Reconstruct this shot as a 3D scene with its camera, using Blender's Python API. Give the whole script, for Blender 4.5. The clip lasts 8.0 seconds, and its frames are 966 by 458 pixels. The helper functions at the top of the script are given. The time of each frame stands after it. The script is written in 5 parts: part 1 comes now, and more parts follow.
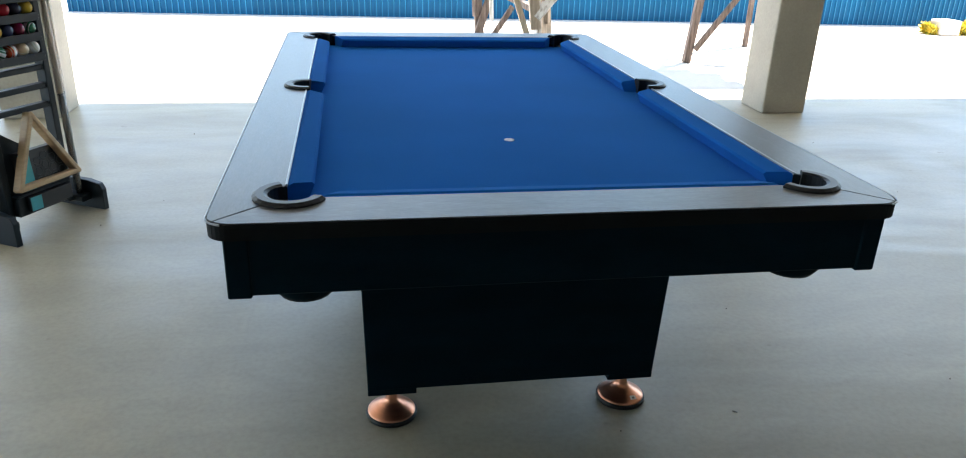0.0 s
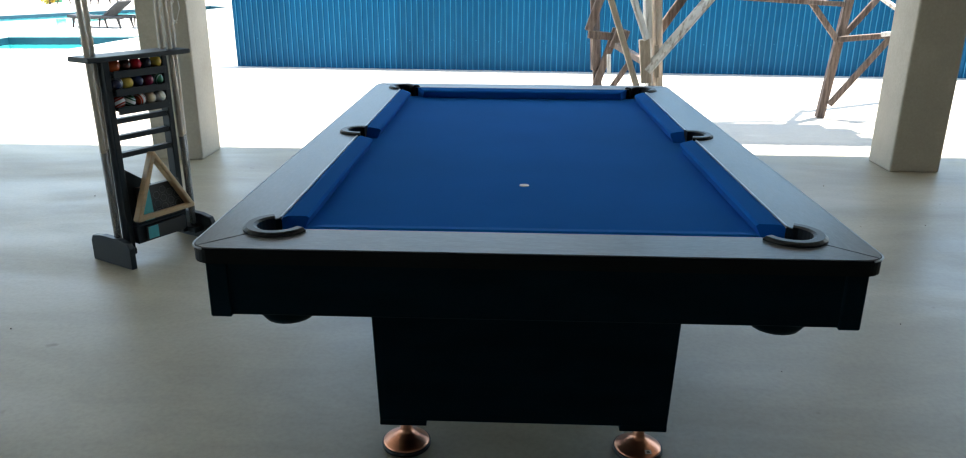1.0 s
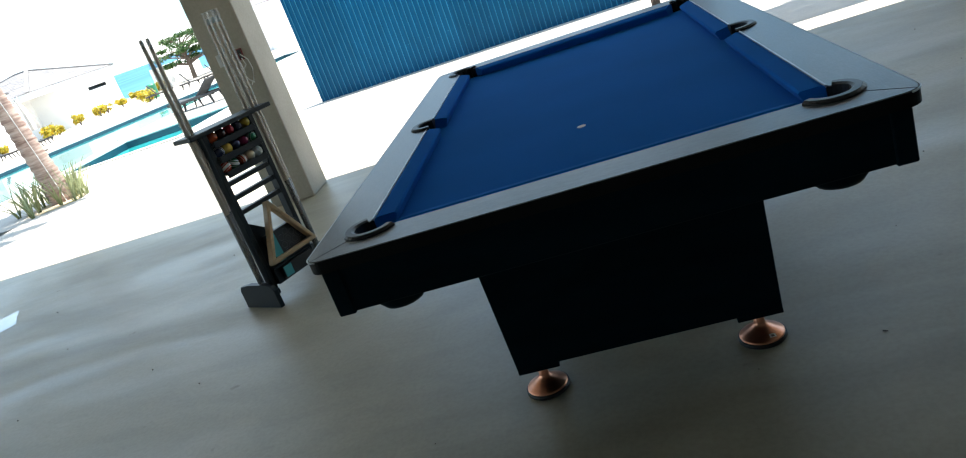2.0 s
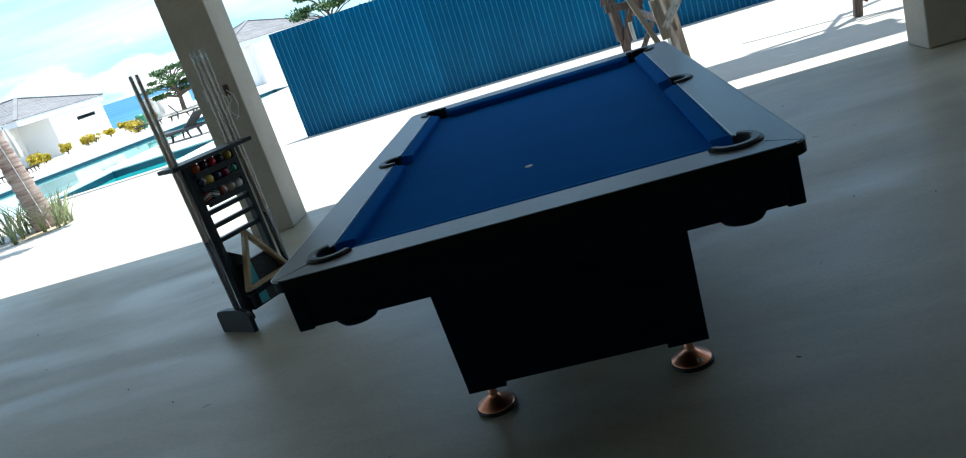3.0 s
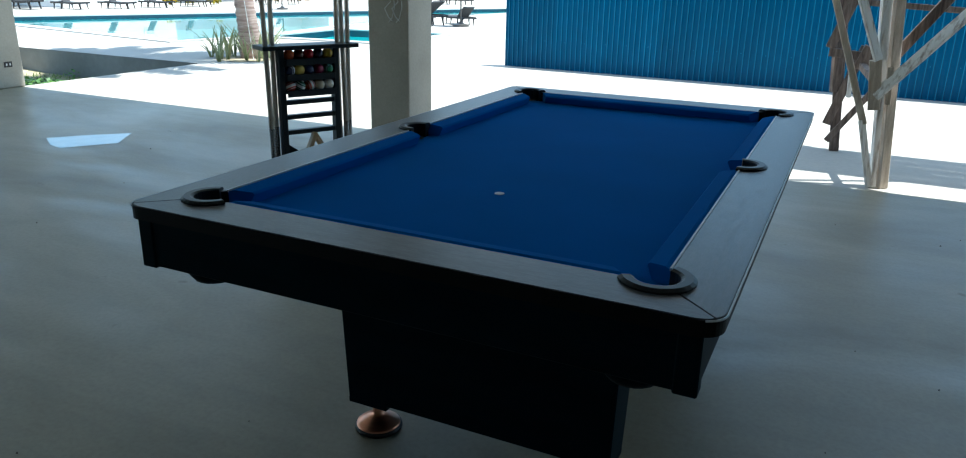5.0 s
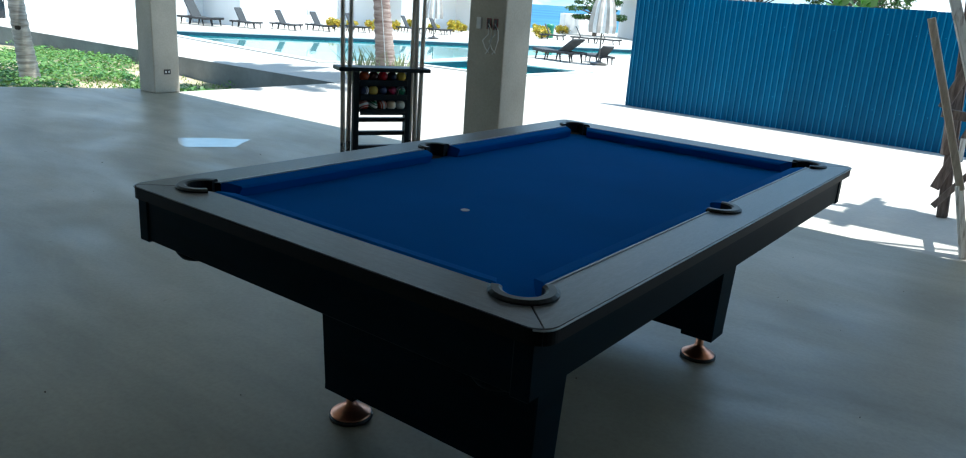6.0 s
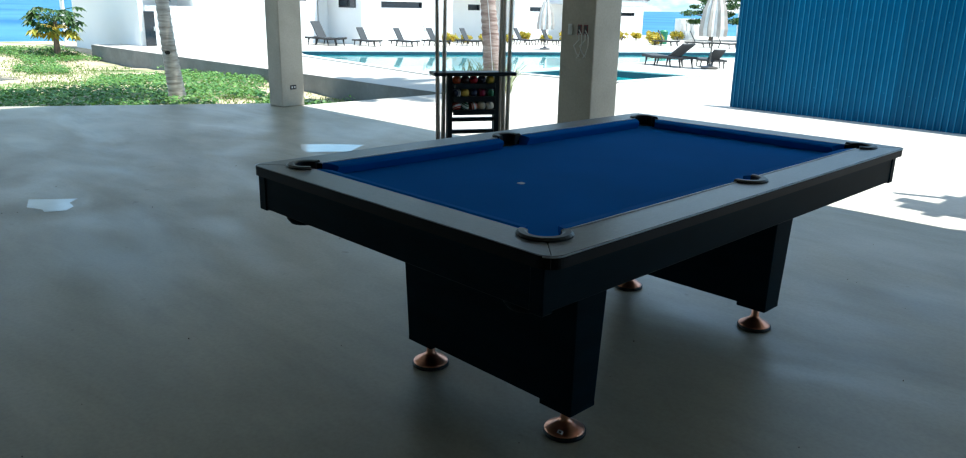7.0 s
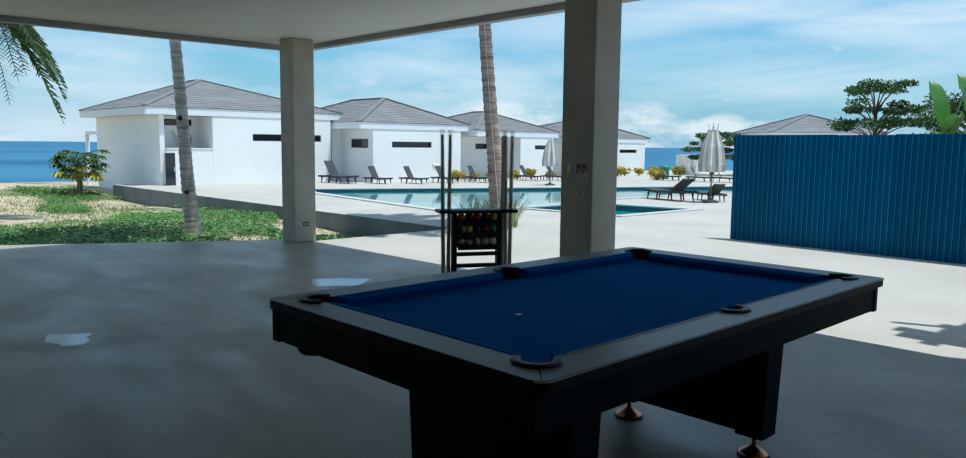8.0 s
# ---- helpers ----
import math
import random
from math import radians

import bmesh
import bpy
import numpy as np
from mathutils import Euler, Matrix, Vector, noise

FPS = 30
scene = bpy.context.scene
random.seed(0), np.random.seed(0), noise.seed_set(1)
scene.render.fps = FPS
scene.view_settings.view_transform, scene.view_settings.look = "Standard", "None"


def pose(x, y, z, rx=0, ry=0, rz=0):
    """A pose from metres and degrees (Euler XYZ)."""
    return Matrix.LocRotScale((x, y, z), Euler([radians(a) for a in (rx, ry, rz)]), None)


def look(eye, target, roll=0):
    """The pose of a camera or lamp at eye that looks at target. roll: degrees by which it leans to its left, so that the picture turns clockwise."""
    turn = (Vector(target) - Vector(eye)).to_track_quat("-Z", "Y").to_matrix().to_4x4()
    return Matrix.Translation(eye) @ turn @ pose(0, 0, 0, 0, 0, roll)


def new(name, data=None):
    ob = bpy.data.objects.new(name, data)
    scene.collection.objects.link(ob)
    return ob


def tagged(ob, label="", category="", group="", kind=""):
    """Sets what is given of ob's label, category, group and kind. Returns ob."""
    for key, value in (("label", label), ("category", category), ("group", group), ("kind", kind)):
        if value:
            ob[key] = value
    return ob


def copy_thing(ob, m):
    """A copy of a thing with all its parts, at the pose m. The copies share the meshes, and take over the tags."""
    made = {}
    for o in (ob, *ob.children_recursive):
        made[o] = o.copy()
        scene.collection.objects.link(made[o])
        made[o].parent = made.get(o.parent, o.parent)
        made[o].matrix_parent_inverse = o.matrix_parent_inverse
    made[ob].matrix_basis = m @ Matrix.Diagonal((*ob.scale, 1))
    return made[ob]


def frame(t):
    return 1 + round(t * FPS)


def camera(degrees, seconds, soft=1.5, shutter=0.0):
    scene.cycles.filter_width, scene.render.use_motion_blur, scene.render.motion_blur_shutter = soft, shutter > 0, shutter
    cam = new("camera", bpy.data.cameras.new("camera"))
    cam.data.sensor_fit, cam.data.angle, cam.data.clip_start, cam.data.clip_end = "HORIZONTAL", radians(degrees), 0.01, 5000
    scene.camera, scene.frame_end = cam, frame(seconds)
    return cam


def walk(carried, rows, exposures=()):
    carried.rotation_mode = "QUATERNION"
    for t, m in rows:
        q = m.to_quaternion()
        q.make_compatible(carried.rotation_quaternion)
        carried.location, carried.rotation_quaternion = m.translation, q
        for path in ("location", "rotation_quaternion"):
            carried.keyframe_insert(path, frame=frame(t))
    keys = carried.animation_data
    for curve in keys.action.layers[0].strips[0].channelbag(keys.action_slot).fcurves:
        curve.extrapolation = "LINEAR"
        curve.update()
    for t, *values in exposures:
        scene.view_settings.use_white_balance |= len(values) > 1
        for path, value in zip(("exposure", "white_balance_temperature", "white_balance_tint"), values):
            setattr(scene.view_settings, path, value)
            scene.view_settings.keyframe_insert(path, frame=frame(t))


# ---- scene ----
cam = camera(64.4, 8.0, soft=1.1)
PATH = [
    (0, (-0.424, -1.309, 1.326), (-0.0955, 0.51, 0.562), 2.0),
    (0.5, (-0.243, -1.342, 1.327), (-0.11, 0.511, 0.587), 2.3),
    (0.7, (-0.158, -1.383, 1.33), (-0.148, 0.48, 0.604), 3.5),
    (1, (-0.049, -1.413, 1.335), (-0.116, 0.479, 0.689), 0.4),
    (1.2, (-0.007, -1.423, 1.324), (-0.035, 0.46, 0.651), -4.4),
    (1.3, (-0.013, -1.423, 1.318), (0.036, 0.436, 0.58), -6.8),
    (1.5, (-0.008, -1.435, 1.316), (-0.015, 0.395, 0.508), -15.5),
    (1.7, (0.014, -1.468, 1.34), (-0.117, 0.385, 0.597), -17.7),
    (1.8, (0.018, -1.509, 1.346), (-0.246, 0.352, 0.662), -19.2),
    (2, (0.084, -1.583, 1.339), (-0.311, 0.261, 0.675), -19.9),
    (2.2, (0.153, -1.672, 1.341), (-0.2, 0.175, 0.661), -19.5),
    (3.3, (0.236, -1.789, 1.362), (-0.117, 0.097, 0.797), -17.2),
    (3.5, (0.261, -1.736, 1.366), (-0.143, 0.137, 0.792), -14.9),
    (3.8, (0.289, -1.588, 1.342), (-0.166, 0.27, 0.757), -9.2),
    (4, (0.319, -1.455, 1.347), (-0.182, 0.374, 0.713), -6.7),
    (4.2, (0.385, -1.354, 1.344), (-0.117, 0.466, 0.684), -4.0),
    (4.5, (0.55, -1.288, 1.334), (-0.113, 0.505, 0.745), -1.0),
    (4.8, (0.749, -1.235, 1.344), (-0.02, 0.488, 0.682), 1.2),
    (5, (0.819, -1.201, 1.343), (0.008, 0.511, 0.702), 1.2),
    (6.3, (1.491, -1.062, 1.356), (0.268, 0.419, 0.799), 3.9),
    (6.5, (1.59, -1.134, 1.35), (0.317, 0.302, 0.787), 3.0),
    (7, (1.747, -1.263, 1.343), (0.378, 0.085, 0.788), 1.2),
    (7.5, (1.852, -1.342, 1.362), (0.473, 0.058, 0.986), 0.9),
    (8, (1.896, -1.36, 1.377), (0.459, 0.014, 1.16), 0.6),
]
EXPOSURES = [(0.0, 2.59, 7000, 15), (0.5, 2.31, 7000, 13), (1.0, 1.96, 6900, 12), (1.2, 1.59, 6800, 11), (1.5, 1.76, 6800, 12), (1.8, 1.73, 6800, 10), (2.0, 1.45, 6800, 10), (3.5, 0.84, 5900, 4), (4.5, 0.86, 6000, 3), (5.0, 0.96, 5850, 3), (6.5, 0.81, 5950, 4), (7.0, 0.91, 6050, 4), (7.5, 0.71, 6050, 5), (8.0, -0.2, 5800, 3)]
walk(cam, [(t, look(eye, target, roll)) for t, eye, target, roll in PATH], EXPOSURES)

# ---- world, sun, exposure ----
SUN_DIR = Vector((0.26, 0.14, 1.0)).normalized()
world = bpy.data.worlds.new("sky")
scene.world = world
world.use_nodes = True
wn, wl = world.node_tree.nodes, world.node_tree.links
wn.clear()
w_out = wn.new("ShaderNodeOutputWorld")
w_bg = wn.new("ShaderNodeBackground")
w_sky = wn.new("ShaderNodeTexSky")
w_sky.sky_type = "NISHITA"
w_sky.sun_disc = False
w_sky.sun_elevation = math.asin(SUN_DIR.z)
w_sky.sun_rotation = math.atan2(SUN_DIR.x, SUN_DIR.y)
w_sky.ozone_density = 3.0
w_sky.air_density = 1.0
w_bg.inputs["Strength"].default_value = 0.15
w_co = wn.new("ShaderNodeTexCoord")
w_map = wn.new("ShaderNodeMapping")
w_map.inputs["Scale"].default_value = (1.0, 1.0, 6.0)
w_map.inputs["Rotation"].default_value = (0.05, 0.03, 0.4)
w_noise = wn.new("ShaderNodeTexNoise")
w_noise.inputs["Scale"].default_value = 2.6
w_noise.inputs["Detail"].default_value = 7.0
w_noise.inputs["Roughness"].default_value = 0.55
w_noise.inputs["Distortion"].default_value = 0.5
w_ramp = wn.new("ShaderNodeValToRGB")
w_ramp.color_ramp.elements[0].position = 0.38
w_ramp.color_ramp.elements[0].color = (0, 0, 0, 1)
w_ramp.color_ramp.elements[1].position = 0.72
w_ramp.color_ramp.elements[1].color = (0.8, 0.8, 0.8, 1)
w_mix = wn.new("ShaderNodeMix")
w_mix.data_type = "RGBA"
w_mix.inputs["B"].default_value = (6.6, 6.9, 7.1, 1)
w_tint = wn.new("ShaderNodeMix")
w_tint.data_type = "RGBA"
w_tint.blend_type = "MULTIPLY"
w_tint.inputs["Factor"].default_value = 1.0
w_tint.inputs["B"].default_value = (0.57, 0.97, 1.06, 1)
wl.new(w_co.outputs["Generated"], w_map.inputs["Vector"])
wl.new(w_map.outputs["Vector"], w_noise.inputs["Vector"])
wl.new(w_noise.outputs["Fac"], w_ramp.inputs["Fac"])
w_sep, w_low, w_haze = wn.new("ShaderNodeSeparateXYZ"), wn.new("ShaderNodeMapRange"), wn.new("ShaderNodeMix")
w_low.inputs["From Min"].default_value, w_low.inputs["From Max"].default_value = 0.0, 0.22
w_low.inputs["To Min"].default_value, w_low.inputs["To Max"].default_value = 0.85, 0.0
w_haze.data_type = "RGBA"
w_haze.inputs["B"].default_value = (2.6, 4.2, 5.2, 1)
wl.new(w_co.outputs["Generated"], w_sep.inputs["Vector"])
wl.new(w_sep.outputs["Z"], w_low.inputs["Value"])
wl.new(w_low.outputs["Result"], w_haze.inputs["Factor"])
wl.new(w_sky.outputs["Color"], w_tint.inputs["A"])
wl.new(w_tint.outputs["Result"], w_haze.inputs["A"])
wl.new(w_haze.outputs["Result"], w_mix.inputs["A"])
wl.new(w_ramp.outputs["Color"], w_mix.inputs["Factor"])
w_puff, w_sub, w_step, w_cum = wn.new("ShaderNodeTexNoise"), wn.new("ShaderNodeMath"), wn.new("ShaderNodeMapRange"), wn.new("ShaderNodeMix")
w_puff.inputs["Scale"].default_value, w_puff.inputs["Detail"].default_value, w_puff.inputs["Roughness"].default_value = 4.2, 8.0, 0.58
w_flat = wn.new("ShaderNodeMapping")
w_flat.inputs["Scale"].default_value = (1.0, 1.0, 2.6)
w_flat.inputs["Location"].default_value = (0.35, 0.0, 0.0)
w_sub.operation = "MULTIPLY_ADD"
w_sub.inputs[1].default_value = -2.2
w_step.inputs["From Min"].default_value, w_step.inputs["From Max"].default_value = 0.42, 0.50
w_step.inputs["To Max"].default_value = 0.8
w_cum.data_type = "RGBA"
w_cum.inputs["B"].default_value = (7.0, 6.9, 6.8, 1)
wl.new(w_co.outputs["Generated"], w_flat.inputs["Vector"])
wl.new(w_flat.outputs["Vector"], w_puff.inputs["Vector"])
wl.new(w_sep.outputs["Z"], w_sub.inputs[0])
wl.new(w_puff.outputs["Fac"], w_sub.inputs[2])
wl.new(w_sub.outputs["Value"], w_step.inputs["Value"])
wl.new(w_step.outputs["Result"], w_cum.inputs["Factor"])
wl.new(w_mix.outputs["Result"], w_cum.inputs["A"])
wl.new(w_cum.outputs["Result"], w_bg.inputs["Color"])
wl.new(w_bg.outputs["Background"], w_out.inputs["Surface"])

sun_data = bpy.data.lights.new("sun", "SUN")
sun_data.energy = 5.0
sun_data.angle = radians(0.53)
sun_data.color = (1.0, 0.955, 0.87)
sun = new("sun", sun_data)
sun.matrix_world = look(SUN_DIR * 60, (0, 0, 0))


# ---- materials ----
def mat(name, base, rough=0.6, metal=0.0, var=0.15, scale=6.0, fine=60.0, bump=0.0, second=None, stretch=(1, 1, 1), rvar=0.0, per_object=0.0, spec=0.5, coords="Object", blend=(0.35, 0.68)):
    """A two-scale surface: a broad mottling and a fine grain over a base colour."""
    m = bpy.data.materials.new(name)
    m.use_nodes = True
    n, l = m.node_tree.nodes, m.node_tree.links
    b = n["Principled BSDF"]
    b.inputs["Roughness"].default_value = rough
    b.inputs["Metallic"].default_value = metal
    b.inputs["Specular IOR Level"].default_value = spec
    co, mp = n.new("ShaderNodeTexCoord"), n.new("ShaderNodeMapping")
    mp.inputs["Scale"].default_value = stretch
    l.new(co.outputs[coords], mp.inputs["Vector"])
    big, small = n.new("ShaderNodeTexNoise"), n.new("ShaderNodeTexNoise")
    big.inputs["Scale"].default_value, big.inputs["Detail"].default_value = scale, 5.0
    small.inputs["Scale"].default_value, small.inputs["Detail"].default_value = fine, 3.0
    l.new(mp.outputs["Vector"], big.inputs["Vector"])
    l.new(mp.outputs["Vector"], small.inputs["Vector"])
    other = second or tuple(max(0.0, c * (1 - 2 * var)) for c in base)
    ramp = n.new("ShaderNodeValToRGB")
    ramp.color_ramp.elements[0].position, ramp.color_ramp.elements[1].position = blend
    ramp.color_ramp.elements[0].color, ramp.color_ramp.elements[1].color = (*other, 1), (*base, 1)
    l.new(big.outputs["Fac"], ramp.inputs["Fac"])
    grain = n.new("ShaderNodeMix")
    grain.data_type, grain.blend_type = "RGBA", "OVERLAY"
    grain.inputs["Factor"].default_value = min(1.0, var * 2.0)
    l.new(ramp.outputs["Color"], grain.inputs["A"])
    l.new(small.outputs["Color"], grain.inputs["B"])
    bw = n.new("ShaderNodeRGBToBW")
    l.new(small.outputs["Color"], bw.inputs["Color"])
    l.new(bw.outputs["Val"], grain.inputs["B"])
    last = grain.outputs["Result"]
    if per_object:
        info, hsv, mr = n.new("ShaderNodeObjectInfo"), n.new("ShaderNodeHueSaturation"), n.new("ShaderNodeMapRange")
        mr.inputs["To Min"].default_value, mr.inputs["To Max"].default_value = 1 - per_object, 1 + per_object
        l.new(info.outputs["Random"], mr.inputs["Value"])
        l.new(mr.outputs["Result"], hsv.inputs["Value"])
        l.new(last, hsv.inputs["Color"])
        last = hsv.outputs["Color"]
    l.new(last, b.inputs["Base Color"])
    if rvar:
        mr = n.new("ShaderNodeMapRange")
        mr.inputs["From Min"].default_value, mr.inputs["From Max"].default_value = 0.3, 0.7
        mr.inputs["To Min"].default_value, mr.inputs["To Max"].default_value = max(0.02, rough - rvar), min(1, rough + rvar)
        l.new(big.outputs["Fac"], mr.inputs["Value"])
        l.new(mr.outputs["Result"], b.inputs["Roughness"])
    if bump:
        bp = n.new("ShaderNodeBump")
        bp.inputs["Strength"].default_value, bp.inputs["Distance"].default_value = 0.6, bump
        l.new(small.outputs["Fac"], bp.inputs["Height"])
        l.new(bp.outputs["Normal"], b.inputs["Normal"])
    return m


M_DECK = mat("pale_deck_concrete", (0.49, 0.455, 0.41), 0.8, var=0.08, scale=0.7, fine=30, second=(0.425, 0.395, 0.355), spec=0.3)
M_CEIL = mat("ceiling_paint", (0.66, 0.67, 0.655), 0.7, var=0.03, scale=0.8, fine=25)
M_FASCIA = mat("fascia_paint", (0.33, 0.34, 0.34), 0.6, var=0.05, scale=2)
M_PLASTER = mat("column_plaster", (0.46, 0.425, 0.355), 0.8, var=0.09, scale=2.2, fine=60, second=(0.37, 0.34, 0.28), bump=0.001)
M_WALL = mat("unseen_wall_paint", (0.22, 0.225, 0.22), 0.8, var=0.05, scale=1.2)
M_RAIL = mat("grey_wood_laminate", (0.112, 0.117, 0.120), 0.36, var=0.30, scale=7, fine=30, second=(0.054, 0.057, 0.058), stretch=(11, 2.2, 3), rvar=0.04, blend=(0.30, 0.74), bump=0.0004)
M_RAIL_X = mat("grey_wood_laminate_end", (0.112, 0.117, 0.120), 0.36, var=0.30, scale=7, fine=30, second=(0.054, 0.057, 0.058), stretch=(2.2, 11, 3), rvar=0.04, blend=(0.30, 0.74), bump=0.0004)
M_BLACK = mat("black_laminate", (0.0011, 0.0120, 0.0195), 0.5, var=0.15, scale=4, fine=80, stretch=(1, 1, 4), spec=0.05)
M_RAILEDGE = mat("worn_rail_edge", (0.005, 0.006, 0.007), 0.5, var=0.2, scale=12, spec=0.15)
M_CLOTH = mat("blue_billiard_cloth", (0.002, 0.117, 0.45), 1.0, var=0.06, scale=2.2, fine=900, second=(0.0015, 0.106, 0.395), spec=0.03)
M_CLOTH.node_tree.nodes["Principled BSDF"].inputs["Sheen Weight"].default_value = 0.06
M_CLOTH.node_tree.nodes["Principled BSDF"].inputs["Sheen Tint"].default_value = (0.3, 0.6, 1.0, 1)
M_RUBBER = mat("black_pocket_rubber", (0.008, 0.009, 0.011), 0.42, var=0.15, scale=20, spec=0.4)
# Pale strip colour: cushion trim, and the painted highlight on the rail edge.
M_TRIM_GLINT = mat("pale_trim_and_glint", (0.45, 0.50, 0.55), 0.35, var=0.08, scale=8)
M_DARKHOLE = mat("dark_pocket_and_underside", (0.006, 0.006, 0.007), 0.7, var=0.1)
M_COPPER = mat("brushed_copper", (0.78, 0.35, 0.22), 0.3, 1.0, var=0.08, scale=8, fine=120, stretch=(1, 1, 14))
M_WHITEDOT = mat("white_spot", (0.75, 0.76, 0.78), 0.6, var=0.04)
M_RACK = mat("black_rack_paint", (0.009, 0.017, 0.025), 0.42, spec=0.35, var=0.15, scale=9)
M_CUE_LIGHT = mat("maple_cue_shaft", (0.58, 0.47, 0.36), 0.3, var=0.08, scale=5, stretch=(20, 20, 1))
M_CUE_DARK = mat("dark_cue_butt", (0.045, 0.045, 0.048), 0.12, var=0.2, scale=5, stretch=(20, 20, 2))
M_TRIWOOD = mat("pale_pine", (0.55, 0.38, 0.22), 0.5, var=0.08, scale=7, fine=60, stretch=(1, 1, 9))
M_BOX = mat("printed_black_card", (0.02, 0.022, 0.026), 0.45, var=0.1)
M_TEAL = mat("teal_print", (0.06, 0.42, 0.47), 0.5, var=0.06)
M_GREYLINE = mat("grey_print_lines", (0.16, 0.17, 0.18), 0.5, var=0.05)
M_FENCE = mat("blue_coated_steel", (0.0015, 0.094, 0.205), 0.42, var=0.12, scale=1.4, fine=14, second=(0.0012, 0.076, 0.172), stretch=(1, 1, 0.3), per_object=0.10, bump=0.0006, spec=0.12)
# Lighter blue for the rib crests, painting their specular highlight; screws share it.
M_FENCE_GLINT = mat("blue_rib_glints", (0.022, 0.21, 0.365), 0.45, var=0.2, scale=2.4, fine=14, second=(0.010, 0.175, 0.31), stretch=(1, 1, 0.3), per_object=0.12, spec=0.3)
M_WOOD_OLD = mat("weathered_timber", (0.26, 0.20, 0.17), 0.8, var=0.3, scale=5, fine=40, second=(0.09, 0.066, 0.056), stretch=(9, 9, 1), per_object=0.25, bump=0.002)
M_WOOD_PALE = mat("fresh_timber", (0.68, 0.58, 0.49), 0.75, var=0.2, scale=5, fine=40, second=(0.50, 0.40, 0.31), stretch=(9, 9, 1), per_object=0.12, bump=0.002)
M_WOOD_WHITE = mat("limed_timber", (0.84, 0.83, 0.81), 0.8, var=0.25, scale=3.5, fine=40, second=(0.34, 0.29, 0.25), stretch=(9, 9, 1.2), bump=0.002, blend=(0.30, 0.50))
M_STUCCO = mat("white_stucco", (0.92, 0.915, 0.90), 0.8, var=0.03, scale=0.6, fine=20)
M_ROOF = mat("grey_shingle_roof", (0.205, 0.200, 0.205), 0.75, var=0.15, scale=1.2, fine=9, second=(0.170, 0.166, 0.172), per_object=0.05)
M_ROOFEDGE = mat("white_eave_board", (0.84, 0.85, 0.86), 0.6, var=0.03)
M_GLASSDARK = mat("dark_window_glass", (0.012, 0.02, 0.03), 0.08, var=0.1, spec=0.7)
M_FRAME = mat("dark_window_frame", (0.04, 0.045, 0.05), 0.5)
M_RETAIN = mat("grey_retaining_wall", (0.22, 0.225, 0.22), 0.85, var=0.1, scale=1.5, fine=14, second=(0.16, 0.165, 0.16))
M_TILE = mat("pool_tile", (0.20, 0.66, 0.66), 0.4, var=0.06, scale=1.0, fine=8)
M_TILEBAND = mat("blue_waterline_tile", (0.008, 0.055, 0.085), 0.3, var=0.12, scale=4, fine=25)
M_COPING = mat("pool_coping", (0.52, 0.505, 0.48), 0.7, var=0.05)
M_RATTAN = mat("dark_grey_rattan", (0.022, 0.024, 0.027), 0.6, var=0.2, scale=20, fine=140, bump=0.002)
M_MESH = mat("grey_sling_fabric", (0.055, 0.06, 0.066), 0.8, var=0.1, scale=15, fine=150)
M_TOWEL = mat("white_towel", (0.8, 0.8, 0.8), 0.95, var=0.05)
M_UMB = mat("grey_umbrella_cloth", (0.44, 0.39, 0.345), 0.9, var=0.08)
M_UMBW = mat("white_umbrella_cloth", (0.74, 0.72, 0.69), 0.9, var=0.06)
M_POLE = mat("umbrella_pole", (0.10, 0.09, 0.08), 0.4, var=0.1)
M_TRUNK = mat("palm_bark", (0.60, 0.55, 0.50), 0.9, var=0.3, scale=3.6, fine=20, second=(0.30, 0.26, 0.23), stretch=(0.8, 0.8, 7), blend=(0.34, 0.62), bump=0.006)
M_TRUNK_RED = mat("reddish_palm_bark", (0.50, 0.39, 0.335), 0.9, var=0.3, scale=3.6, fine=20, second=(0.22, 0.135, 0.11), stretch=(0.8, 0.8, 7), blend=(0.34, 0.62), bump=0.006)
M_SCAR = mat("trunk_scar", (0.035, 0.03, 0.025), 0.9, var=0.2)
M_BARK = mat("brown_bark", (0.16, 0.12, 0.09), 0.9, var=0.2, scale=6, fine=40, bump=0.004)
M_STRIP = mat("light_cable_white", (0.7, 0.7, 0.68), 0.6, var=0.05)
M_PLATE = mat("white_plastic_plate", (0.62, 0.63, 0.62), 0.4, var=0.03)
M_RED = mat("dull_red_plastic", (0.20, 0.03, 0.03), 0.5, var=0.1)
M_BLKPL = mat("black_plastic", (0.02, 0.02, 0.02), 0.5, var=0.1)
M_GREENPL = mat("green_plastic_bin", (0.02, 0.22, 0.12), 0.5, var=0.1)
M_BRICKW = mat("pale_block", (0.62, 0.55, 0.48), 0.9, var=0.1)


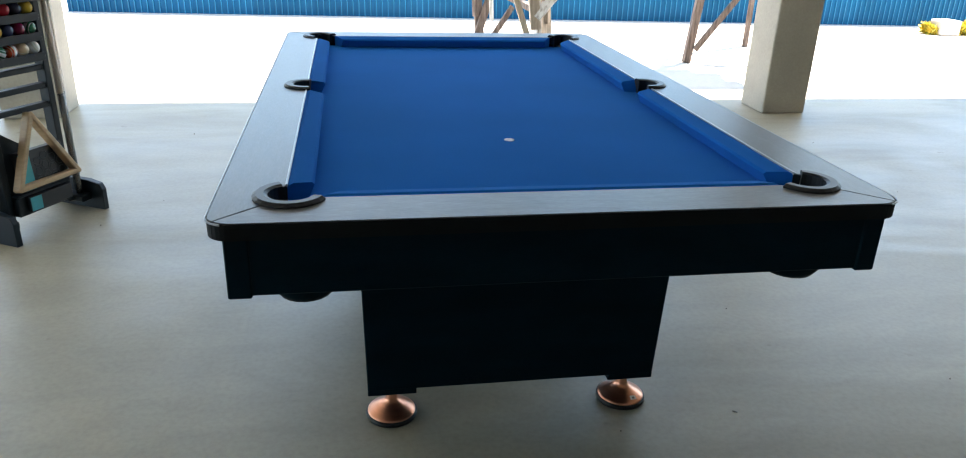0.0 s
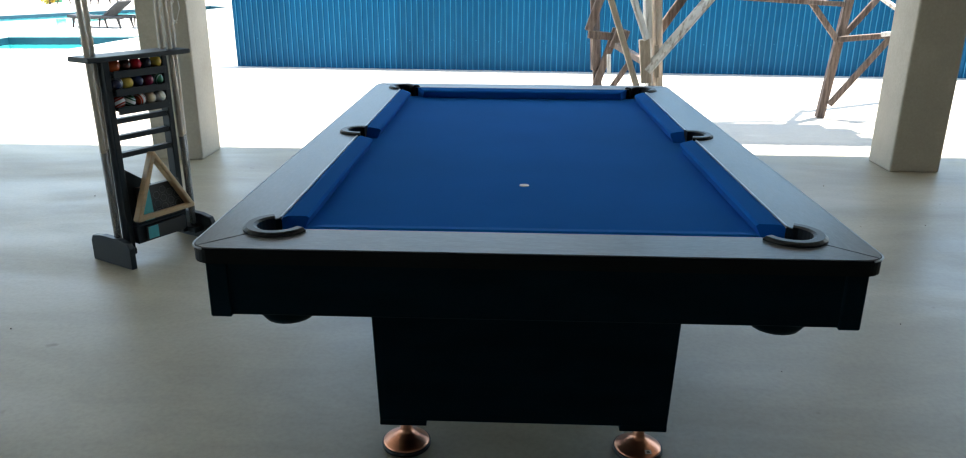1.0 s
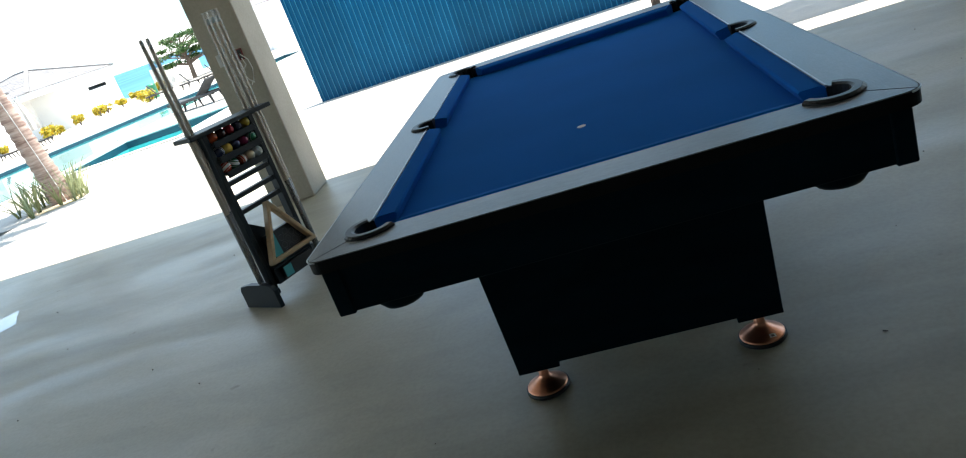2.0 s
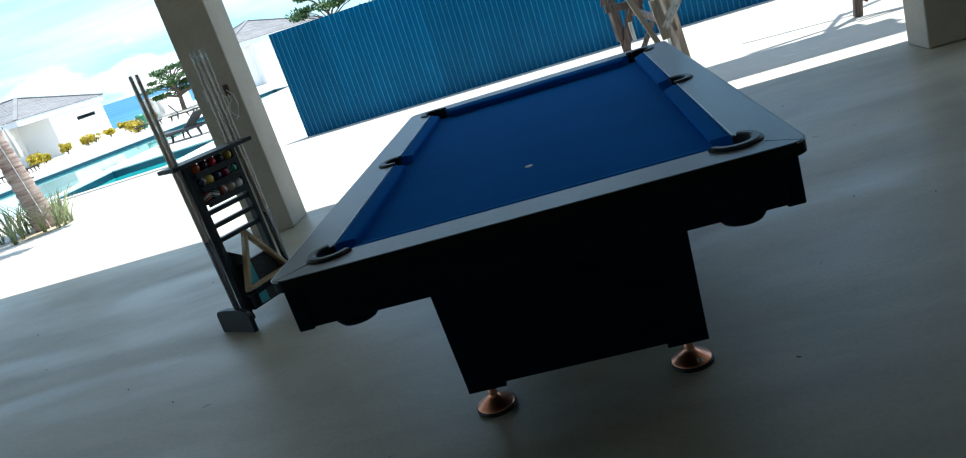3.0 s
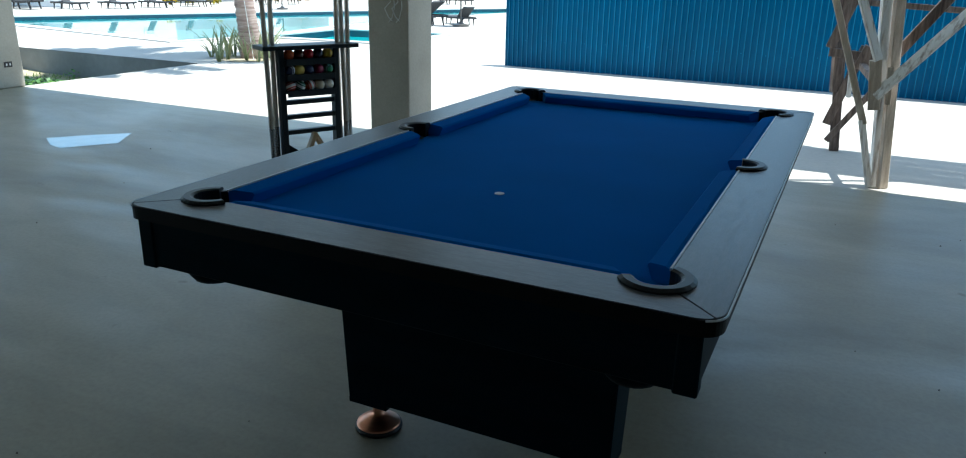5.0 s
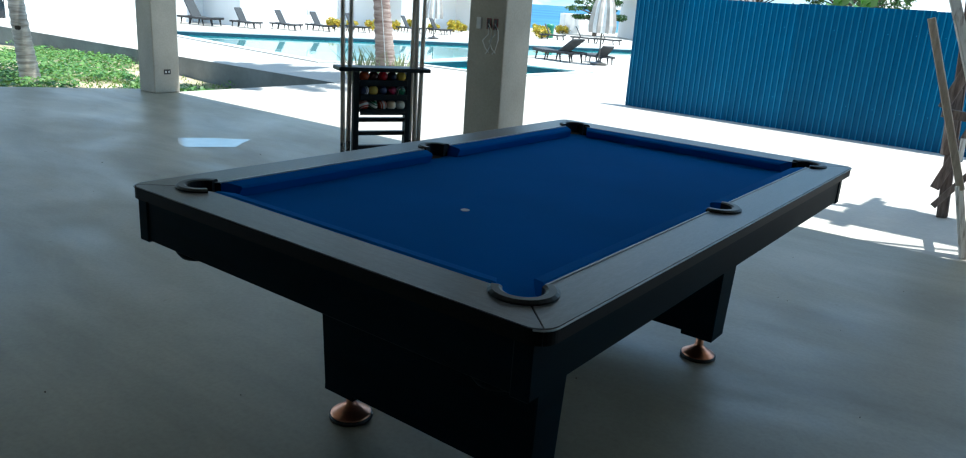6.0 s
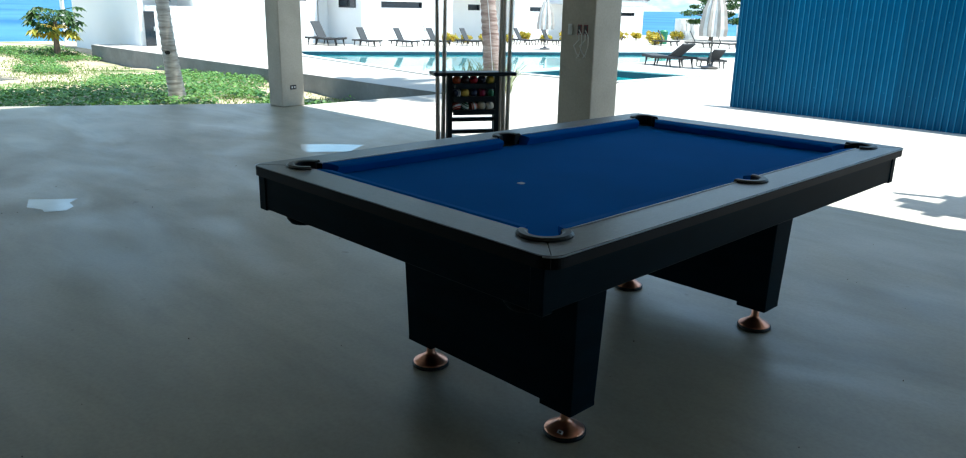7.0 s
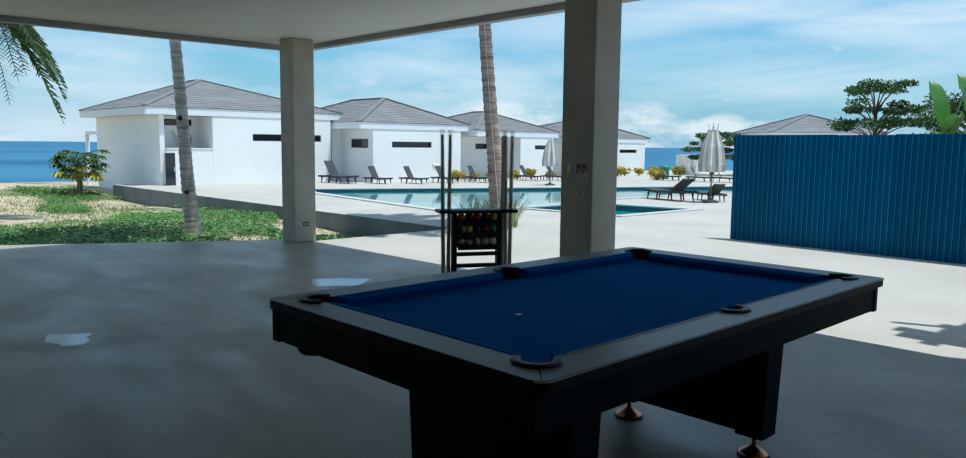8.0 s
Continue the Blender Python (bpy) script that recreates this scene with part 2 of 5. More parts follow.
def leaf_mat(name, a, b, rough=0.5, through_light=0.25):
    """Leaves whose colour differs from leaf to leaf and that let some light through."""
    m = bpy.data.materials.new(name)
    m.use_nodes = True
    n, l = m.node_tree.nodes, m.node_tree.links
    p = n["Principled BSDF"]
    p.inputs["Roughness"].default_value = rough
    geo, ramp = n.new("ShaderNodeNewGeometry"), n.new("ShaderNodeValToRGB")
    ramp.color_ramp.elements[0].color, ramp.color_ramp.elements[1].color = (*a, 1), (*b, 1)
    l.new(geo.outputs["Random Per Island"], ramp.inputs["Fac"])
    l.new(ramp.outputs["Color"], p.inputs["Base Color"])
    tr, mx = n.new("ShaderNodeBsdfTranslucent"), n.new("ShaderNodeMixShader")
    l.new(ramp.outputs["Color"], tr.inputs["Color"])
    mx.inputs["Fac"].default_value = through_light
    l.new(p.outputs["BSDF"], mx.inputs[1])
    l.new(tr.outputs["BSDF"], mx.inputs[2])
    l.new(mx.outputs["Shader"], n["Material Output"].inputs["Surface"])
    return m


M_LEAF = leaf_mat("dark_green_leaves", (0.02, 0.07, 0.02), (0.07, 0.14, 0.03))
M_LEAF_Y = leaf_mat("yellow_green_croton_leaves", (0.65, 0.42, 0.03), (0.30, 0.34, 0.05))
M_FROND = leaf_mat("palm_frond_leaves", (0.02, 0.06, 0.025), (0.065, 0.11, 0.04))
M_SNAKE = leaf_mat("variegated_strap_leaves", (0.12, 0.18, 0.07), (0.60, 0.58, 0.34))
M_GRASS = leaf_mat("grass_blades", (0.09, 0.19, 0.03), (0.22, 0.31, 0.07))
M_WEED = leaf_mat("green_creeper_leaves", (0.04, 0.15, 0.03), (0.16, 0.30, 0.06))
M_BANANA = leaf_mat("banana_leaves", (0.045, 0.15, 0.02), (0.11, 0.26, 0.045), 0.4, 0.35)


def sleeve_material():
    m = bpy.data.materials.new("clear_plastic_film")
    m.use_nodes = True
    n, l = m.node_tree.nodes, m.node_tree.links
    p, tr, mx = n["Principled BSDF"], n.new("ShaderNodeBsdfTransparent"), n.new("ShaderNodeMixShader")
    p.inputs["Base Color"].default_value, p.inputs["Roughness"].default_value = (0.85, 0.87, 0.88, 1), 0.2
    no = n.new("ShaderNodeTexNoise")
    no.inputs["Scale"].default_value = 40
    mr = n.new("ShaderNodeMapRange")
    mr.inputs["To Min"].default_value, mr.inputs["To Max"].default_value = 0.62, 0.92
    l.new(no.outputs["Fac"], mr.inputs["Value"])
    l.new(mr.outputs["Result"], mx.inputs["Fac"])
    l.new(p.outputs["BSDF"], mx.inputs[1])
    l.new(tr.outputs["BSDF"], mx.inputs[2])
    l.new(mx.outputs["Shader"], n["Material Output"].inputs["Surface"])
    return m


def floor_material():
    """Steel-trowelled concrete: cloudy grey patches, trowel arcs, specks, and a sheen that comes and goes."""
    m = bpy.data.materials.new("trowelled_concrete")
    m.use_nodes = True
    n, l = m.node_tree.nodes, m.node_tree.links
    p = n["Principled BSDF"]
    co, mp = n.new("ShaderNodeTexCoord"), n.new("ShaderNodeMapping")
    mp.inputs["Scale"].default_value = (0.7, 1.6, 1.0)
    mp.inputs["Rotation"].default_value = (0, 0, 0.5)
    l.new(co.outputs["Object"], mp.inputs["Vector"])

    def tex(scale, detail, distort, rough, vec):
        t = n.new("ShaderNodeTexNoise")
        t.inputs["Scale"].default_value, t.inputs["Detail"].default_value = scale, detail
        t.inputs["Distortion"].default_value, t.inputs["Roughness"].default_value = distort, rough
        l.new(vec, t.inputs["Vector"])
        return t.outputs["Fac"]

    def ramp(fac, stops):
        r = n.new("ShaderNodeValToRGB")
        for k, (pos, c) in enumerate(stops):
            e = r.color_ramp.elements[k] if k < 2 else r.color_ramp.elements.new(pos)
            e.position, e.color = pos, (*c, 1)
        l.new(fac, r.inputs["Fac"])
        return r.outputs["Color"]

    def mult(a, b):
        x = n.new("ShaderNodeMix")
        x.data_type, x.blend_type = "RGBA", "MULTIPLY"
        x.inputs["Factor"].default_value = 1.0
        l.new(a, x.inputs["A"])
        l.new(b, x.inputs["B"])
        return x.outputs["Result"]

    cloud = tex(0.75, 6, 0.9, 0.55, mp.outputs["Vector"])
    streak = tex(3.2, 5, 1.6, 0.6, mp.outputs["Vector"])
    fine = tex(55, 4, 0, 0.6, co.outputs["Object"])
    speck = tex(9, 2, 0, 0.5, co.outputs["Object"])
    base = ramp(cloud, [(0.36, (0.284, 0.255, 0.184)), (0.62, (0.397, 0.361, 0.270))])
    c = mult(base, ramp(streak, [(0.36, (0.93, 0.93, 0.935)), (0.60, (1, 1, 1))]))
    c = mult(c, ramp(fine, [(0.30, (0.88, 0.88, 0.88)), (0.60, (1, 1, 1))]))
    c = mult(c, ramp(speck, [(0.22, (0.68, 0.66, 0.63)), (0.27, (1, 1, 1))]))
    l.new(c, p.inputs["Base Color"])
    l.new(ramp(tex(0.9, 5, 1.2, 0.55, mp.outputs["Vector"]), [(0.36, (0.35, 0.35, 0.35)), (0.64, (0.50, 0.50, 0.50))]), p.inputs["Roughness"])
    bp = n.new("ShaderNodeBump")
    bp.inputs["Strength"].default_value, bp.inputs["Distance"].default_value = 0.2, 0.002
    l.new(streak, bp.inputs["Height"])
    l.new(bp.outputs["Normal"], p.inputs["Normal"])
    return m


def ground_material():
    m = bpy.data.materials.new("sand_and_grass")
    m.use_nodes = True
    n, l = m.node_tree.nodes, m.node_tree.links
    p = n["Principled BSDF"]
    p.inputs["Roughness"].default_value = 0.95
    co = n.new("ShaderNodeTexCoord")
    a, b = n.new("ShaderNodeTexNoise"), n.new("ShaderNodeTexNoise")
    a.inputs["Scale"].default_value, a.inputs["Detail"].default_value = 0.35, 6
    b.inputs["Scale"].default_value, b.inputs["Detail"].default_value = 7.0, 5
    l.new(co.outputs["Object"], a.inputs["Vector"])
    l.new(co.outputs["Object"], b.inputs["Vector"])
    r1, r2 = n.new("ShaderNodeValToRGB"), n.new("ShaderNodeValToRGB")
    r1.color_ramp.elements[0].position, r1.color_ramp.elements[1].position = 0.36, 0.50
    r1.color_ramp.elements[0].color, r1.color_ramp.elements[1].color = (0.15, 0.20, 0.06, 1), (0.60, 0.48, 0.33, 1)
    r2.color_ramp.elements[0].position, r2.color_ramp.elements[1].position = 0.3, 0.7
    r2.color_ramp.elements[0].color, r2.color_ramp.elements[1].color = (0.55, 0.55, 0.55, 1), (1, 1, 1, 1)
    l.new(a.outputs["Fac"], r1.inputs["Fac"])
    l.new(b.outputs["Fac"], r2.inputs["Fac"])
    mx = n.new("ShaderNodeMix")
    mx.data_type, mx.blend_type = "RGBA", "MULTIPLY"
    mx.inputs["Factor"].default_value = 1
    l.new(r1.outputs["Color"], mx.inputs["A"])
    l.new(r2.outputs["Color"], mx.inputs["B"])
    l.new(mx.outputs["Result"], p.inputs["Base Color"])
    return m


def water_material(name, tint, ripple):
    """Clear water: a tinted see-through sheet with a mirror gloss that grows towards grazing."""
    m = bpy.data.materials.new(name)
    m.use_nodes = True
    n, l = m.node_tree.nodes, m.node_tree.links
    n.remove(n["Principled BSDF"])
    tr, gl, mx, fr = n.new("ShaderNodeBsdfTransparent"), n.new("ShaderNodeBsdfGlossy"), n.new("ShaderNodeMixShader"), n.new("ShaderNodeFresnel")
    tr.inputs["Color"].default_value = (*tint, 1)
    gl.inputs["Roughness"].default_value = 0.03
    fr.inputs["IOR"].default_value = 1.22
    co, no, bp = n.new("ShaderNodeTexCoord"), n.new("ShaderNodeTexNoise"), n.new("ShaderNodeBump")
    no.inputs["Scale"].default_value, no.inputs["Detail"].default_value = ripple, 3
    bp.inputs["Strength"].default_value, bp.inputs["Distance"].default_value = 0.14, 0.02
    l.new(co.outputs["Object"], no.inputs["Vector"])
    l.new(no.outputs["Fac"], bp.inputs["Height"])
    l.new(bp.outputs["Normal"], gl.inputs["Normal"])
    l.new(bp.outputs["Normal"], fr.inputs["Normal"])
    half = n.new("ShaderNodeMath")
    half.operation = "MULTIPLY"
    half.inputs[1].default_value = 0.8
    l.new(fr.outputs["Fac"], half.inputs[0])
    l.new(half.outputs["Value"], mx.inputs["Fac"])
    l.new(tr.outputs["BSDF"], mx.inputs[1])
    l.new(gl.outputs["BSDF"], mx.inputs[2])
    l.new(mx.outputs["Shader"], n["Material Output"].inputs["Surface"])
    return m


M_SLEEVE = sleeve_material()
M_FLOOR = floor_material()
M_GROUND = ground_material()
M_WATER = water_material("pool_water", (0.62, 0.93, 0.95), 2.5)
# Wet film whose white base colour paints the bright reflection.
M_PUDDLE = mat("wet_film_white_reflection", (0.86, 0.86, 0.85), 0.16, var=0.05, spec=0.5)
M_PUDDLE.node_tree.nodes["Principled BSDF"].inputs["IOR"].default_value = 1.75
M_SEA = mat("sea_water", (0.06, 0.20, 0.30), 0.55, var=0.1, scale=0.02, fine=0.5, second=(0.008, 0.09, 0.21), bump=0.02, spec=0.15)


# ---- building helpers ----
def part(name, bm, material, parent=None, label="", smooth=False, m=None):
    """Links a bmesh as one mesh object under a thing or a part."""
    me = bpy.data.meshes.new(name)
    bmesh.ops.recalc_face_normals(bm, faces=bm.faces)
    bm.to_mesh(me)
    bm.free()
    me.materials.append(material)
    if smooth:
        for p in me.polygons:
            p.use_smooth = True
    ob = new(name, me)
    if parent:
        ob.parent = parent
    if m is not None:
        ob.matrix_basis = m
    if label:
        tagged(ob, label)
    return ob


def share(name, ob, parent, m):
    """Another object on the mesh of ob."""
    o = new(name, ob.data)
    o.parent = parent
    o.matrix_basis = m
    return o


def thing(name, label, category, m=None, group="", kind=""):
    e = new(name)
    e.empty_display_size = 0.1
    if m is not None:
        e.matrix_basis = m
    return tagged(e, label, category, group, kind)


def box(x0, x1, y0, y1, z0, z1, bevel=0.0, bm=None, seg=2):
    b = bmesh.new()
    bmesh.ops.create_cube(b, size=1)
    bmesh.ops.scale(b, vec=(x1 - x0, y1 - y0, z1 - z0), verts=b.verts)
    bmesh.ops.translate(b, vec=((x0 + x1) / 2, (y0 + y1) / 2, (z0 + z1) / 2), verts=b.verts)
    if bevel:
        bmesh.ops.bevel(b, geom=b.edges[:], offset=bevel, segments=seg, affect="EDGES", profile=0.5)
    return add(bm, b)


def add(bm, b):
    """b added to bm, or b alone."""
    if bm is None:
        return b
    me = bpy.data.meshes.new("tmp")
    b.to_mesh(me)
    b.free()
    bm.from_mesh(me)
    bpy.data.meshes.remove(me)
    return bm


def lathe(profile, steps=24, bm=None, centre=(0, 0, 0)):
    """A body turned about z from (radius, height) pairs."""
    b = bm or bmesh.new()
    rings = []
    for r, z in profile:
        rings.append([b.verts.new((centre[0] + r * math.cos(2 * math.pi * k / steps), centre[1] + r * math.sin(2 * math.pi * k / steps), centre[2] + z)) for k in range(steps)])
    for p, q in zip(rings, rings[1:]):
        for k in range(steps):
            b.faces.new((p[k], p[(k + 1) % steps], q[(k + 1) % steps], q[k]))
    b.faces.new(rings[0][::-1])
    b.faces.new(rings[-1])
    return b


def tube(points, radii, steps=8, bm=None, flat=1.0):
    """A tapered tube along points."""
    b = bm or bmesh.new()
    pts = [Vector(p) for p in points]
    rings = []
    for i, p in enumerate(pts):
        d = (pts[min(i + 1, len(pts) - 1)] - pts[max(i - 1, 0)]).normalized()
        side = d.cross(Vector((0, 0, 1)) if abs(d.z) < 0.9 else Vector((1, 0, 0))).normalized()
        up = side.cross(d)
        r = radii[i] if isinstance(radii, (list, tuple)) else radii
        rings.append([b.verts.new(p + side * r * math.cos(2 * math.pi * k / steps) + up * r * flat * math.sin(2 * math.pi * k / steps)) for k in range(steps)])
    for p, q in zip(rings, rings[1:]):
        for k in range(steps):
            b.faces.new((p[k], p[(k + 1) % steps], q[(k + 1) % steps], q[k]))
    b.faces.new(rings[0][::-1])
    b.faces.new(rings[-1])
    return b


def board(p0, p1, w, t, bm=None, turn=0.0):
    """A sawn board from p0 to p1, w wide and t thick, its corners a little worn."""
    p0, p1 = Vector(p0), Vector(p1)
    d = p1 - p0
    b = box(-w / 2, w / 2, -t / 2, t / 2, 0, d.length, 0.004, seg=1)
    q = d.to_track_quat("Z", "Y")
    bmesh.ops.transform(b, matrix=Matrix.Translation(p0) @ q.to_matrix().to_4x4() @ Matrix.Rotation(radians(turn), 4, "Z"), verts=b.verts)
    return add(bm, b)


def prism(points, z0, z1, bm=None):
    """An upright body over a plan of corners."""
    b = bm or bmesh.new()
    lo, hi = [b.verts.new((x, y, z0)) for x, y in points], [b.verts.new((x, y, z1)) for x, y in points]
    b.faces.new(hi)
    b.faces.new(lo[::-1])
    n = len(points)
    for k in range(n):
        b.faces.new((lo[k], lo[(k + 1) % n], hi[(k + 1) % n], hi[k]))
    return b


def sheet_with_holes(outer, holes, z):
    """A level sheet with openings."""
    b = bmesh.new()
    edges = []
    for loop in (outer, *holes):
        vs = [b.verts.new((x, y, z)) for x, y in loop]
        edges += [b.edges.new((vs[k], vs[(k + 1) % len(vs)])) for k in range(len(vs))]
    bmesh.ops.triangle_fill(b, use_beauty=True, edges=edges)
    return b


def arc(cx, cy, r, a0, a1, n):
    return [(cx + r * math.cos(radians(a0 + (a1 - a0) * k / (n - 1))), cy + r * math.sin(radians(a0 + (a1 - a0) * k / (n - 1)))) for k in range(n)]


# ---- the large structure ----
SLAB_Y, DECK_X, TERR_Y = 4.36, -7.6, 7.05
SLAB = [(13, SLAB_Y), (-7.9, SLAB_Y), (-8.1, 3.95), (-9.75, 0.95), (-11.6, -2.4), (-11.6, -6.3), (13, -6.3)]
tagged(part("floor", prism(SLAB, -0.6, 0.0), M_FLOOR), "smooth grey trowelled concrete hall floor with faint stains", "floor", kind="structure")

POOL = [(-18.4, 10.9), (-16.9, 10.15), (-10.3, 9.25), (-10.0, 10.8), (-10.4, 14.2), (-10.2, 19.0), (-9.4, 25.0), (-10.6, 26.0), (-11.9, 23.8), (-15.2, 17.3)]
KID = [(-9.75, 10.95), (-7.3, 11.2), (-7.2, 13.7), (-9.75, 13.4)]
DECK = [(DECK_X, SLAB_Y + 0.003), (14, SLAB_Y + 0.003), (16, 42), (-24.1, 42), (-24.1, TERR_Y), (DECK_X, TERR_Y)]
tagged(part("pavement", sheet_with_holes(DECK, [POOL, KID], -0.004), M_DECK), "pale sunlit concrete pool deck", "pavement", kind="structure")
tagged(part("retaining_wall", box(-24.1, DECK_X, TERR_Y, TERR_Y + 0.2, -1.6, -0.008), M_RETAIN), "grey rendered retaining wall below the deck edge", "retaining wall", kind="structure")
tagged(part("retaining_wall", box(DECK_X, DECK_X + 0.2, SLAB_Y + 0.01, TERR_Y, -1.6, -0.008), M_RETAIN), "grey rendered retaining wall beside the grass", "retaining wall", kind="structure")


def pool(name, loop, depth, level, label):
    """A tiled basin with a waterline band, a coping and a sheet of water."""
    p = thing(name, label, "pool", kind="structure")
    n = len(loop)
    cx, cy = sum(x for x, y in loop) / n, sum(y for x, y in loop) / n
    b = bmesh.new()
    hi, lo = [b.verts.new((x, y, level - 0.02)) for x, y in loop], [b.verts.new((x, y, -depth)) for x, y in loop]
    for k in range(n):
        b.faces.new((hi[k], hi[(k + 1) % n], lo[(k + 1) % n], lo[k]))
    b.faces.new(lo)
    part("basin", b, M_TILE, p, "turquoise tiled basin")
    b = bmesh.new()
    hi, lo = [b.verts.new((x, y, -0.006)) for x, y in loop], [b.verts.new((x, y, level - 0.02)) for x, y in loop]
    for k in range(n):
        b.faces.new((hi[k], hi[(k + 1) % n], lo[(k + 1) % n], lo[k]))
    part("tile_band", b, M_TILEBAND, p, "dark blue waterline tiles")
    b = bmesh.new()
    out = [(x + (x - cx) / math.hypot(x - cx, y - cy) * 0.3, y + (y - cy) / math.hypot(x - cx, y - cy) * 0.3) for x, y in loop]
    i, o = [b.verts.new((x, y, 0.022)) for x, y in loop], [b.verts.new((x, y, 0.022)) for x, y in out]
    i2, o2 = [b.verts.new((x, y, -0.006)) for x, y in loop], [b.verts.new((x, y, -0.006)) for x, y in out]
    for k in range(n):
        j = (k + 1) % n
        b.faces.new((i[k], i[j], o[j], o[k]))
        b.faces.new((o[k], o[j], o2[j], o2[k]))
        b.faces.new((i[k], i[j], i2[j], i2[k]))
    part("coping", b, M_COPING, p, "pale coping stones")
    b = bmesh.new()
    b.faces.new([b.verts.new((x, y, level)) for x, y in loop])
    w = part("water", b, M_WATER, p, "clear turquoise water")
    w.visible_shadow = False
    return p


pool("swimming_pool", POOL, 0.42, -0.075, "large turquoise swimming pool with dark blue tile edge")
pool("wading_pool", KID, 0.30, -0.12, "small shallow pool with dark tile edge beside the main pool")


def ground_height(x, y):
    if x > -7.3 and y < 45 or (y > 7.15 and x > -23.8 and y < 45):
        return -1.9
    h = -0.14 - 0.42 * min(1.0, max(0.0, (-x - 9.0) / 15.0)) + 0.05 * noise.noise((x * 0.35, y * 0.35, 0)) + 0.025 * noise.noise((x * 1.9, y * 1.9, 3))
    h += 0.45 * max(0.0, 1 - math.hypot(x + 29, y - 4.5) / 8.0)
    h -= 0.28 * min(1.0, max(0.0, (x + 13.5) / 3.5)) * min(1.0, max(0.0, (y - 4.9) / 1.2))
    return h - max(0.0, (-x - 38) / 14.0) ** 1.3 * 1.0 - max(0.0, (abs(y) - 50) / 40.0)


xs = sorted({-3000, -900, -300, -120, -80, -60, -50, *[-44 + 0.55 * k for k in range(68)], -7.3, -7.0, 0, 20, 60, 200, 900, 3000})
ys = sorted({-3000, -900, -300, -90, -40, -20, *[-12 + 0.5 * k for k in range(39)], 7.1, 7.3, 12, 30, 44, 46, 60, 90, 140, 300, 900, 3000})
b = bmesh.new()
grid = [[b.verts.new((x, y, max(-6.0, ground_height(x, y)))) for x in xs] for y in ys]
for r0, r1 in zip(grid, grid[1:]):
    for k in range(len(xs) - 1):
        b.faces.new((r0[k], r0[k + 1], r1[k + 1], r1[k]))
tagged(part("ground", b, M_GROUND, smooth=True), "sandy ground with patches of grass", "ground", kind="structure")
b = bmesh.new()
b.faces.new([b.verts.new(p) for p in ((-4500, -4500, -2.2), (4500, -4500, -2.2), (4500, 4500, -2.2), (-4500, 4500, -2.2))])
tagged(part("water", b, M_SEA), "blue sea reaching the horizon", "sea", kind="structure")

CEIL_Z = 2.80
tagged(part("ceiling", box(-8.4, 13, -6.3, 4.62, CEIL_Z, CEIL_Z + 0.25), M_CEIL), "flat white painted hall ceiling", "ceiling", kind="structure")
tagged(part("trim", box(-8.52, 13, 4.622, 4.74, CEIL_Z - 0.07, CEIL_Z + 0.3), M_FASCIA), "grey roof edge trim", "trim", kind="structure")
tagged(part("trim", box(-8.52, -8.402, -6.3, 4.62, CEIL_Z - 0.07, CEIL_Z + 0.3), M_FASCIA), "grey roof edge trim", "trim", kind="structure")
# Unseen walls, added dark and close so the hall floor falls off in brightness.
tagged(part("unseen_wall_south", box(-8.3, 9.5, -4.4, -4.2, 0.001, CEIL_Z - 0.001), M_WALL), "unseen plain wall behind the hall, added to dim it", "wall", kind="structure")
tagged(part("unseen_wall_east", box(9.502, 9.7, -4.4, 4.2, 0.001, CEIL_Z - 0.001), M_WALL), "unseen plain end wall, added to dim the hall", "wall", kind="structure")


def column(x0, x1, y0, y1):
    c = thing("column", "square grey plastered concrete column", "column", group="columns of the hall", kind="structure")
    part("shaft", box(x0, x1, y0, y1, 0.0, CEIL_Z - 0.001, 0.012), M_PLASTER, c)
    return c


column(2.60, 2.94, 3.89, 4.23)
column(-2.63, -2.27, 3.93, 4.29)
column(-7.89, -7.55, 4.06, 4.40)
column(7.85, 8.19, 3.89, 4.23)


